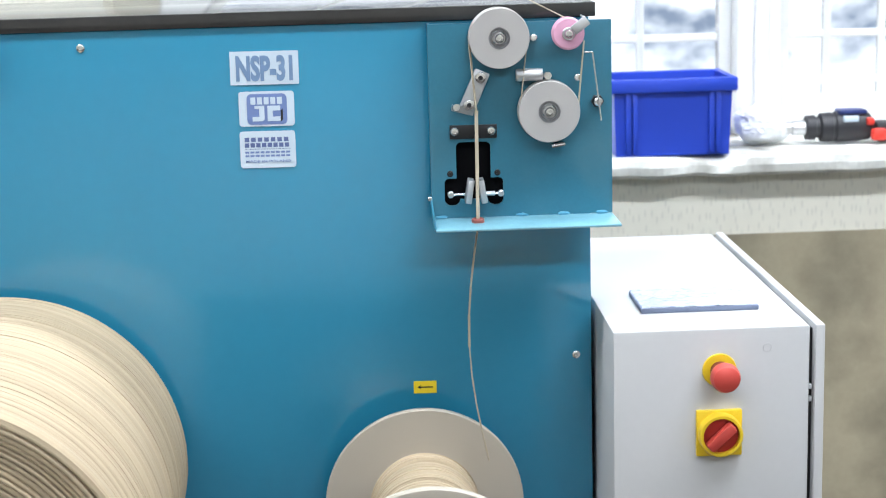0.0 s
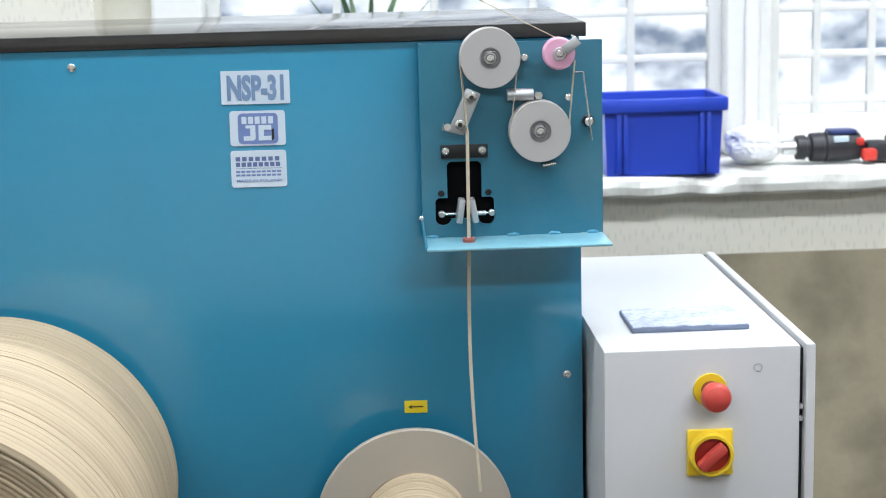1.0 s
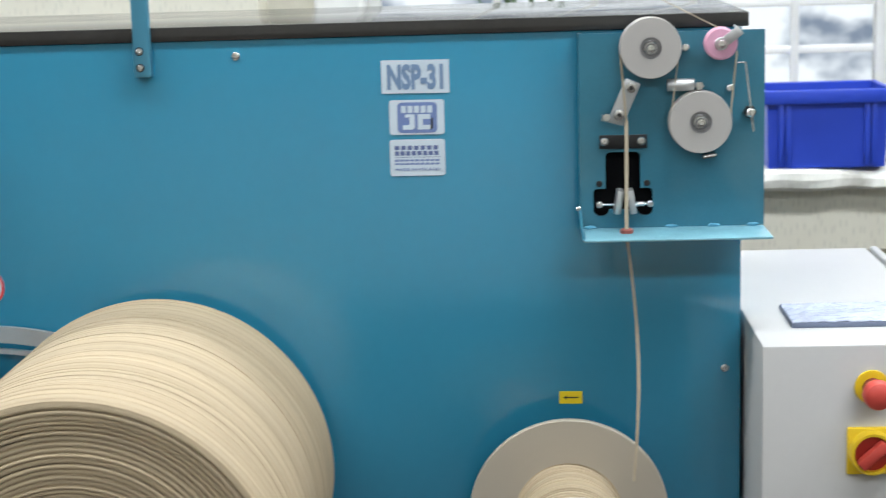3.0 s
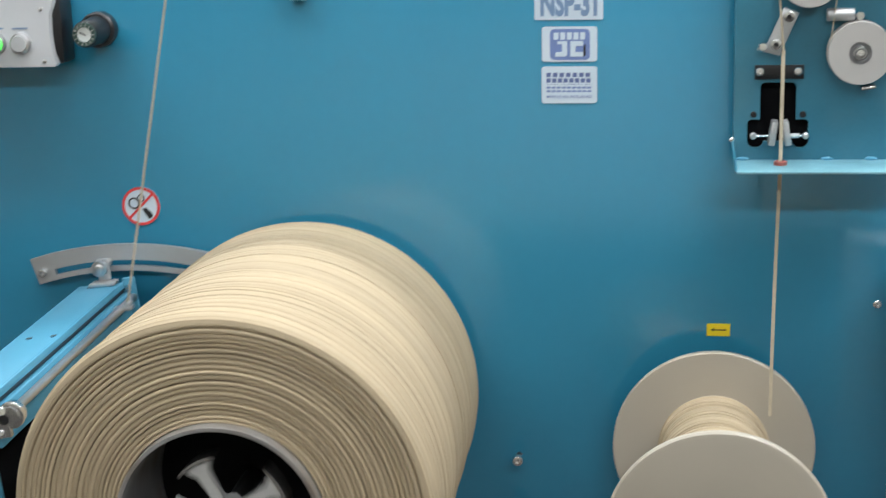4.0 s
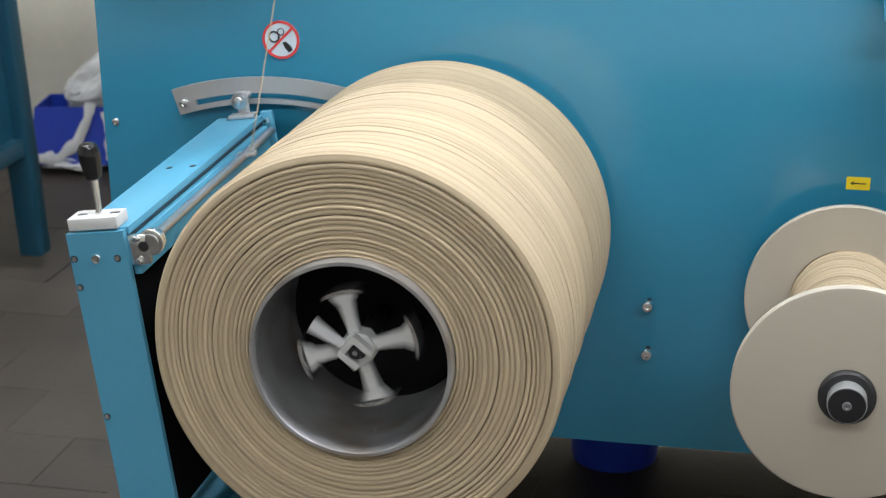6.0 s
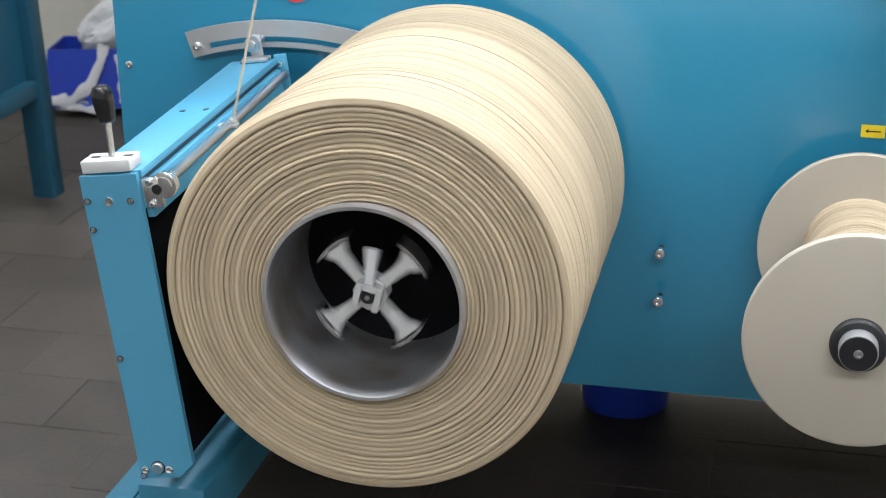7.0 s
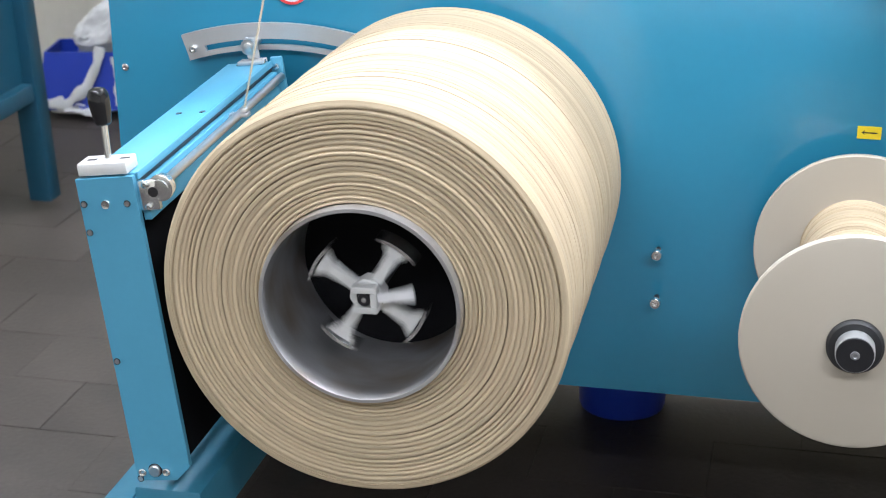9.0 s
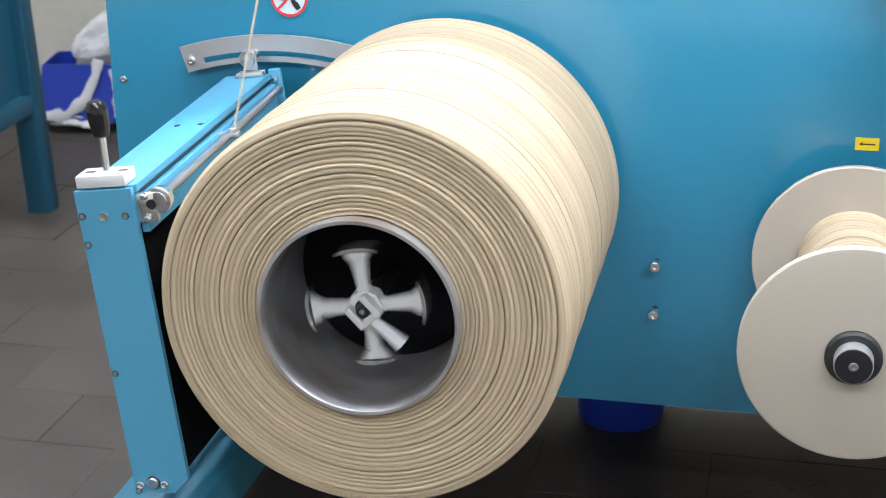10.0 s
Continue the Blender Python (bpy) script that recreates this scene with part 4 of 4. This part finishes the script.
part("collar", lathe([(0.0125, -0.1682), (0.0125, -0.1840)], 28, pose(0.4346, 0, 0.7695)), mat("dark_red_collar", (0.18, 0.03, 0.02), 0.5), es)
RED_CAP = mat("red_cap", (0.56, 0.065, 0.05), 0.42, var=0.05, scale=30)
part("mushroom_head", lathe([(0.0125, -0.1841), (0.0165, -0.190), (0.0190, -0.199), (0.0188, -0.206), (0.0165, -0.2115), (0.0105, -0.2150), (0.003, -0.2160)], 40, pose(0.4346, 0, 0.7695)), RED_CAP, es, "red mushroom button")
ms = part("main_switch", B(0.4045, 0.4637, -0.1710, -0.1626, 0.6557, 0.7169, bevel=0.0015), YELLOW, cab, "yellow plate of the main switch")
part("ring", lathe([(0.0235, -0.1712), (0.0235, -0.1850), (0.0270, -0.1850), (0.0285, -0.1825), (0.0285, -0.1712)], 44, pose(0.4342, 0, 0.6863), closed=True), YELLOW, ms)
part("dial", lathe([(0.0234, -0.1712), (0.0234, -0.1770), (0.006, -0.1775)], 40, pose(0.4342, 0, 0.6863)), mat("deep_red_dial", (0.36, 0.022, 0.015), 0.4, var=0.06, scale=20), ms, "deep red rotary dial")
part("handle", box(bmesh.new(), -0.0075, 0.0075, -0.1935, -0.1776, -0.0225, 0.0205, bevel=0.004, m=pose(0.4342, 0, 0.6863, 0, 47, 0)), RED_CAP, ms, "red turning handle")
part("index", B(-0.0025, 0.0025, -0.1785, -0.1773, 0.0145, 0.0185, m=pose(0.4342, 0, 0.6863, 0, 38, 0)), NAVY, ms)
# glass plate in crumpled film on the cabinet
tab = thing("plate_in_film", (0.4285, -0.0155, 0.8236), "grey plate wrapped in crumpled clear film", "plate")
part("slab", B(-0.079, 0.079, -0.055, 0.055, 0.0, 0.0068, bevel=0.001), mat("slate_edge", srgb(112, 122, 146), 0.4, var=0.1, scale=20), tab)
film = bmesh.new()
bmesh.ops.create_grid(film, x_segments=46, y_segments=32, size=1)
for v in film.verts:
    v.co = Vector((v.co.x * 0.0775, v.co.y * 0.0535, 0.0074 + 0.0036 * abs(noise.noise(Vector((v.co.x * 5, v.co.y * 3, 2)))) + 0.0014 * noise.noise(Vector((v.co.x * 15, v.co.y * 12, 7)))))
bmesh.ops.solidify(film, geom=film.faces[:], thickness=0.0004)
part("film", film, mat("pale_film", srgb(176, 184, 206), 0.08, var=0.35, scale=24), tab, "crumpled shiny film")

# ---- things by the window ----
binn = thing("storage_bin", (0.6404, 1.367, 0.8295), "blue plastic storage bin on the window sill", "bin")


def tub(hx, hy, h, taper, t, z0=0.0):
    """An open tray with sloping walls."""
    bm = bmesh.new()
    loops = []
    for fx, z in ((taper, z0), (1.0, h), (1.0 - t / hx, h), (taper - t / hx, z0 + t)):
        k = fx
        loops.append([bm.verts.new((sx * hx * k, sy * (hy - hx * (1 - k)), z)) for sx, sy in ((-1, -1), (1, -1), (1, 1), (-1, 1))])
    for a, b in zip(loops, loops[1:]):
        for i in range(4):
            bm.faces.new((a[i], a[(i + 1) % 4], b[(i + 1) % 4], b[i]))
    bm.faces.new(loops[0])
    bm.faces.new(loops[-1])
    return bm


part("tub", tub(0.156, 0.105, 0.200, 0.95, 0.004), BLUE, binn)
rim = bmesh.new()
for a, b, c, d in ((-0.167, 0.167, -0.118, -0.104), (-0.167, 0.167, 0.104, 0.118), (-0.167, -0.153, -0.104, 0.104), (0.153, 0.167, -0.104, 0.104)):
    box(rim, a, b, c, d, 0.167, 0.202, bevel=0.003)
part("rim", rim, BLUE, binn, "thick moulded rim")
for x in (-0.118, -0.10, 0.10, 0.118):
    part("rib", B(x - 0.006, x + 0.006, -0.111, -0.094, 0.008, 0.167, bevel=0.001), BLUE, binn)


def shrink(ob, k):
    """The same thing in a smaller make: all its parts k times their size."""
    for o in ob.children_recursive:
        o.data.transform(Matrix.Scale(k, 4))


shrink(binn, 0.82)


def crumple(cx, cy, cz, rx, ry, rz, amount, seed, sub=4, sharp=3.0):
    bm = bmesh.new()
    bmesh.ops.create_icosphere(bm, subdivisions=sub, radius=1)
    for v in bm.verts:
        n1 = noise.noise(v.co * sharp + Vector((seed, 0, 0)))
        n2 = abs(noise.noise(v.co * sharp * 2.6 + Vector((0, seed, 0))))
        s = 1 + amount * n1 - amount * 0.9 * n2
        z = max(-0.999, v.co.z * s)
        v.co = Vector((cx + v.co.x * s * rx, cy + v.co.y * s * ry, cz + rz + z * rz))
    return bm


FILM = mat("milky_plastic_film", (0.84, 0.85, 0.87), 0.55, var=0.04, scale=10)
tagged(part("plastic_bag", crumple(0.861, 1.408, 0.8295, 0.066, 0.055, 0.046, 0.17, 3, 5, 1.5), FILM, None, "crumpled clear plastic bag on the sill"), category="bag")

drill = thing("cordless_drill", (1.0127, 1.3834, 0.8295), "black and blue cordless drill lying on the sill", "drill")
DRB = mat("black_drill_body", (0.02, 0.02, 0.024), 0.5, var=0.2, scale=20)
XAX = pose(0, 0, 0.045, 0, 0, -90)
part("motor_housing", lathe([(0.028, -0.038), (0.038, -0.034), (0.040, -0.005), (0.036, -0.003), (0.036, 0.003), (0.041, 0.005), (0.040, 0.06), (0.036, 0.098), (0.018, 0.108)], 28, XAX), DRB, drill)
part("gear_case", lathe([(0.024, -0.075), (0.033, -0.072), (0.034, -0.050), (0.028, -0.048), (0.028, -0.0385)], 28, XAX), DRB, drill)
part("chuck", lathe([(0.006, -0.140), (0.016, -0.136), (0.018, -0.118), (0.0145, -0.116), (0.0145, -0.112), (0.0195, -0.110), (0.0195, -0.0755)], 24, XAX), STEEL, drill, "steel chuck")
part("cover", B(0.012, 0.088, -0.026, 0.03, 0.080, 0.092, bevel=0.005), mat("dark_blue_cover", (0.02, 0.035, 0.14), 0.4), drill, "dark blue cover")
part("sticker", B(0.020, 0.060, -0.0425, -0.030, 0.062, 0.078, bevel=0.001), LAB, drill, "pale sticker")
part("trigger", B(0.092, 0.132, -0.066, -0.036, 0.012, 0.044, bevel=0.008), RED, drill, "red trigger")
part("switch", B(0.082, 0.102, -0.046, -0.030, 0.052, 0.072, bevel=0.005), RED, drill)
part("grip", B(0.108, 0.175, -0.045, 0.02, 0.004, 0.060, bevel=0.014), DRB, drill)
part("battery", B(0.1755, 0.260, -0.065, 0.03, 0.0, 0.070, bevel=0.008), DRB, drill)
shrink(drill, 0.82)

# plant on the sill behind the machine
plant = thing("sill_plant", (0.0164, 1.49, 0.8295), "thin green plant in a pot on the sill", "plant")
part("pot", lathe([(0.045, 0.0), (0.062, 0.09), (0.066, 0.10), (0.058, 0.10), (0.05, 0.085)], 24, pose(0, 0, 0, 90, 0, 0)), WHITE, plant)
LEAF = mat("plant_leaf", (0.06, 0.12, 0.05), 0.5, var=0.3, scale=20)
for i in range(9):
    a, ln_ = i * 2.4, 0.34 + 0.05 * (i % 4)
    lf = bmesh.new()
    prev = None
    for j in range(7):
        s = j / 6
        c = Vector((math.cos(a) * 0.22 * s * s, math.sin(a) * 0.10 * s * s, 0.09 + ln_ * s))
        w = 0.011 * math.sin(math.pi * min(0.98, s * 0.9 + 0.1)) + 0.0008
        d = Vector((-math.sin(a), math.cos(a), 0.2)) * w
        cur = [lf.verts.new(c + d), lf.verts.new(c - d), lf.verts.new(c - d + Vector((0, 0, 0.0012))), lf.verts.new(c + d + Vector((0, 0, 0.0012)))]
        if prev:
            for q in range(4):
                lf.faces.new((prev[q], prev[(q + 1) % 4], cur[(q + 1) % 4], cur[q]))
        prev = cur
    part("leaf", lf, LEAF, plant)

shrink(plant, 0.82)

# ---- far left: neighbouring frame, crate and sack ----
fr = thing("neighbour_frame", (0, 0, 0), "dark teal steel frame of another machine", "frame")
SPLAY = Matrix.Identity(4)
SPLAY[0][2] = -0.042
for y in (0.36, 1.33):
    part("post", B(-1.900, -1.842, y, y + 0.058, 0.035, 1.25, bevel=0.004, m=SPLAY), TEAL_DARK, fr)
    part("post", B(-2.86, -2.80, y, y + 0.058, 0.035, 1.25, bevel=0.004), TEAL_DARK, fr)
    for x in (-1.871, -2.83):
        part("foot", lathe([(0.026, 0.0), (0.028, -0.008), (0.014, -0.016), (0.012, -0.0349)], 20, pose(x, y + 0.029, 0, 90, 0, 0)), BLACK, fr)
part("crossbar", B(-1.892, -1.846, 0.4185, 1.3295, 0.292, 0.336, bevel=0.004, m=SPLAY), TEAL_DARK, fr)
part("rear_bar", B(-2.7995, -1.9155, 1.335, 1.385, 0.292, 0.336, bevel=0.004), TEAL_DARK, fr)
part("sheet", B(-1.882, -1.872, 0.4185, 1.3295, 0.3365, 1.2495, m=SPLAY), TEAL_DARK, fr)
part("top", B(-2.90, -1.80, 0.32, 1.42, 1.2505, 1.28, bevel=0.004), TEAL_DARK, fr)
crate = thing("blue_crate", pose(-2.150, 2.235, 0.0, 0, 0, 10), "blue plastic crate lined with a white sack", "crate")
part("tub", tub(0.105, 0.085, 0.20, 1.2, 0.005, 0.03), BLUE, crate)
SACK = mat("white_woven_sack", (0.74, 0.75, 0.77), 0.5, var=0.12, scale=14, bump=0.3, bump_scale=90)
sack = crumple(0.080, 0.01, 0.15, 0.125, 0.085, 0.11, 0.16, 8, 5, 1.9)
for v in sack.verts:
    v.co.x += 0.62 * (v.co.z - 0.22)
part("sack", sack, SACK, crate, "crumpled white sack")
part("sack_bottom", crumple(0.0, -0.01, 0.0, 0.145, 0.115, 0.032, 0.22, 5, 5, 2.2), SACK, crate)


def fold(path, w, seed):
    """A soft strip of sack cloth along a path."""
    bm = bmesh.new()
    prev = None
    for i in range(len(path) * 6 - 5):
        f = i / 6
        q = min(int(f), len(path) - 2)
        c = Vector(path[q]).lerp(Vector(path[q + 1]), f - q)
        r = w * (1 + 0.8 * noise.noise(c * 32 + Vector((seed, 0, 0))))
        d = (Vector(path[q + 1]) - Vector(path[q])).normalized().cross(Vector((0, 1, 0)))
        cur = [bm.verts.new(c + d * r * math.cos(a) + Vector((0, 1, 0)) * 0.2 * r * math.sin(a)) for a in [2 * math.pi * n / 8 for n in range(8)]]
        if prev:
            for n in range(8):
                bm.faces.new((prev[n], prev[(n + 1) % 8], cur[(n + 1) % 8], cur[n]))
        else:
            bm.faces.new(cur)
        prev = cur
    bm.faces.new(prev)
    return bm


part("sack_fold", fold([(-0.12, -0.112, 0.052), (-0.04, -0.112, 0.052), (0.02, -0.108, 0.10), (0.055, -0.100, 0.17), (0.065, -0.090, 0.215)], 0.018, 1), SACK, crate)
part("sack_fold", fold([(0.112, -0.110, 0.045), (0.118, -0.106, 0.11), (0.105, -0.098, 0.19)], 0.012, 4), SACK, crate)
# bucket under the machine
bk = thing("blue_bucket", (-0.330, 0.575, 0.0), "blue plastic bucket under the machine", "bucket")
part("shell", lathe([(0.060, 0.004), (0.062, 0.0), (0.077, 0.0), (0.079, 0.006), (0.090, 0.22), (0.094, 0.225), (0.087, 0.225), (0.074, 0.01)], 40, pose(0, 0, 0.0, -90, 180, 0)), BLUE, bk)

# ---- running cord ----
TAPE = mat("flat_beige_cord", srgb(180, 168, 146), 0.7, var=0.12, scale=60, bump=0.3, bump_scale=900)


def strip(p, q, w=0.0034, t=0.0014):
    """A straight flat piece of cord from p to q."""
    p, q = Vector(p), Vector(q)
    m = Matrix.Translation(p) @ (q - p).to_track_quat("Z", "Y").to_matrix().to_4x4()
    return B(-w / 2, w / 2, -t / 2, t / 2, 0, (q - p).length, bevel=t * 0.3, seg=1, m=m)


run = thing("threaded_cord", (0, 0, 0), "beige cord threaded through the tensioner", "cord")
CY = -0.039
for p_, q_ in (((0.1345, -0.062, 0.958), (0.1365, -0.045, 1.100)), ((0.1365, -0.045, 1.100), (0.1295, -0.041, 1.187)), ((0.2052, CY, 1.187), (0.1945, CY, 1.098)), ((0.2715, CY, 1.098), (0.2795, -0.0425, 1.187)), ((0.2585, -0.0425, 1.2155), (0.03, -0.036, 1.335)), ((0.03, -0.036, 1.335), (-0.49, -0.105, 1.758))):
    part("stretch", strip(p_, q_, 0.0046), TAPE, run)
for cx, cz, r, a0, a1 in ((0.1684, 1.1935, 0.0372, 170, 10), (0.2325, 1.0958, 0.0382, 180, 360), (0.2585, 1.197, 0.0185, 0, 90)):
    for i in range(10):
        a, b = radians(a0 + (a1 - a0) * i / 10), radians(a0 + (a1 - a0) * (i + 1) / 10)
        part("turn", strip((cx + r * math.cos(a), CY, cz + r * math.sin(a)), (cx + r * math.cos(b), CY, cz + r * math.sin(b)), 0.003), TAPE, run)

# cord that swings between the bobbin and the eyelet, in straight pieces
SWING_N, SWING_L = 8, 0.041
swing = thing("swinging_cord", (0, 0, 0), "beige cord swinging between bobbin and eyelet", "cord")
swing_parts = [part("cord_piece", strip((0, 0, -0.0015), (0, 0, SWING_L + 0.0015), 0.0046, 0.0012), TAPE, swing) for i in range(SWING_N)]
# cord that runs down to the sliding guide
feed = thing("feed_cord", (0, 0, 0), "beige cord running down to the sliding guide", "cord")
part("stretch", strip((0, 0, 0), (0, 0, 1.02), 0.0056, 0.0016), TAPE, feed)


# ---- motions ----
def triangle(t, knots):
    for (a, p), (b, q) in zip(knots, knots[1:]):
        if t <= b:
            return p + (q - p) * (t - a) / (b - a)
    return knots[-1][1]


def motions():
    tenths = [i / 10 for i in range(101)]
    # drum
    turn = [(0.0, 3430.0), (4.0, 648.0), (4.5, 268.0), (5.0, -105.0), (5.5, -416.0), (6.0, -778.0), (6.2, -922.0), (7.5, -1752.0), (8.0, -2115.0), (8.5, -2430.0), (9.0, -2800.0), (9.5, -3106.0), (10.0, -3471.0)]
    walk(drum, [(t, pose(*DRUM_AT, -0.5, 0, 0.9) @ pose(0, 0, 0, 0, triangle(t, turn), 0)) for t in tenths])
    frames = [i / FPS for i in range(10 * FPS + 1)]
    walk(bob, [(t, pose(*BOB_AT, 0, -2300 * t, 0)) for t in frames])
    for p, d in zip(pulleys, (1, -1, 1)):
        walk(p, [(t, pose(*p.location, 0, d * 2400 * t, 0)) for t in frames])
    # guide slides to and fro
    slide = [(0.0, -0.05), (1.0, -0.475), (2.07, -0.03), (3.13, -0.475), (4.2, -0.03), (5.28, -0.475), (6.35, -0.03), (7.43, -0.475), (8.5, -0.03), (9.55, -0.475), (10.0, -0.275)]
    arm_m = pose(*PIV, 0, LEANING, 0)
    walk(guide, [(t, SAG @ pose(0, triangle(t, slide), 0)) for t in tenths])
    top = Vector((-0.53, -0.12, 1.80))
    rows = []
    for t in tenths:
        foot = arm_m @ SAG @ Vector((0.076, triangle(t, slide), 0.3745))
        rows.append((t, Matrix.Translation(foot) @ (top - foot).to_track_quat("Z", "Y").to_matrix().to_4x4()))
    walk(feed, rows)
    # sideways swing of the free cord: time, bulge, lower end
    sw = [(0.0, -0.019, 0.141), (0.2, -0.017, 0.140), (0.4, 0.004, 0.139), (0.6, 0.001, 0.139), (0.8, -0.004, 0.139), (1.0, -0.005, 0.139),
          (1.2, -0.021, 0.139), (1.4, -0.003, 0.138), (1.6, -0.004, 0.137), (1.8, 0.000, 0.136), (2.0, 0.002, 0.134), (2.2, 0.005, 0.124),
          (2.6, -0.012, 0.130), (3.0, 0.010, 0.140), (3.3, 0.003, 0.148), (3.5, 0.014, 0.150), (3.8, 0.006, 0.134), (4.2, -0.008, 0.118), (4.5, -0.018, 0.112),
          (4.8, -0.006, 0.118), (5.1, 0.004, 0.124), (5.5, -0.016, 0.117), (5.8, -0.004, 0.125), (6.3, 0.010, 0.138), (7.0, -0.014, 0.120),
          (7.6, 0.008, 0.136), (8.2, -0.012, 0.118), (8.8, 0.006, 0.132), (9.4, -0.010, 0.120), (10.0, 0.004, 0.130)]
    upper = Vector((0.1345, -0.062, 0.951))
    rows = [[] for _ in swing_parts]
    for t in tenths:
        bulge = triangle(t, [(a, b) for a, b, c in sw])
        low = triangle(t, [(a, c) for a, b, c in sw])
        depth = -0.062 - 0.05 * (0.5 - 0.5 * math.cos(t * 2.7))
        low_p = Vector((low, depth, 0.630))
        at = upper.copy()
        for i, ob in enumerate(swing_parts):
            s = (i + 1) / SWING_N
            aim = upper.lerp(low_p, s) + Vector((bulge * math.sin(math.pi * s), -abs(bulge) * 0.3 * math.sin(math.pi * s), 0))
            way = (aim - at).normalized()
            rows[i].append((t, Matrix.Translation(at) @ way.to_track_quat("Z", "Y").to_matrix().to_4x4()))
            at = at + way * SWING_L
    for ob, r in zip(swing_parts, rows):
        walk(ob, r)


# ---- floor tiles ----
TILE = mat("worn_floor_tile", srgb(64, 58, 54), 0.55, var=0.30, scale=7, bump=0.4, bump_scale=90, dirt=(0.028, 0.025, 0.022), dirt_amount=0.75)
_n, _l = TILE.node_tree.nodes, TILE.node_tree.links
_oi = _n.new("ShaderNodeObjectInfo")
_mr = _n.new("ShaderNodeMapRange")
_mr.inputs[3].default_value, _mr.inputs[4].default_value = 0.88, 1.12
_l.new(_oi.outputs["Random"], _mr.inputs[0])
_sc = _n.new("ShaderNodeVectorMath")
_sc.operation = "SCALE"
_pp = _n["Principled BSDF"]
_old = _pp.inputs["Base Color"].links[0].from_socket
_l.new(_old, _sc.inputs[0])
_l.new(_mr.outputs[0], _sc.inputs["Scale"])
_l.new(_sc.outputs[0], _pp.inputs["Base Color"])
_geo = _n.new("ShaderNodeNewGeometry")
for _k in [k for k in _l if k.from_node.type == "TEX_COORD"]:
    _l.new(_geo.outputs["Position"], _k.to_socket)
TW, TD = 0.30, 0.20
first = part("tile", B(-TW / 2 + 0.0005, TW / 2 - 0.0005, -TD / 2 + 0.0005, TD / 2 - 0.0005, -0.012, 0.0, bevel=0.0005, seg=1), TILE, floor)
tile_mesh = first.data
bpy.data.objects.remove(first)
rest = bmesh.new()
for j in range(-29, 13):
    for i in range(-17, 17):
        x, y = (i + 0.5 * (j % 2)) * TW, j * TD - 0.05
        if y > 2.32 or abs(x) > 4.8:
            continue
        if -2.45 < x < 0.25 and -0.75 < y < 2.32:
            t_ = new("tile", tile_mesh)
            t_.location = (x, y, rnd.uniform(-0.0012, 0.0004))
            t_.parent = floor
        else:
            box(rest, x - TW / 2 + 0.002, x + TW / 2 - 0.002, y - TD / 2 + 0.002, y + TD / 2 - 0.002, -0.012, -0.0005)
tagged(part("tiles", rest, TILE, floor, smooth=False), kind="stuff")

motions()
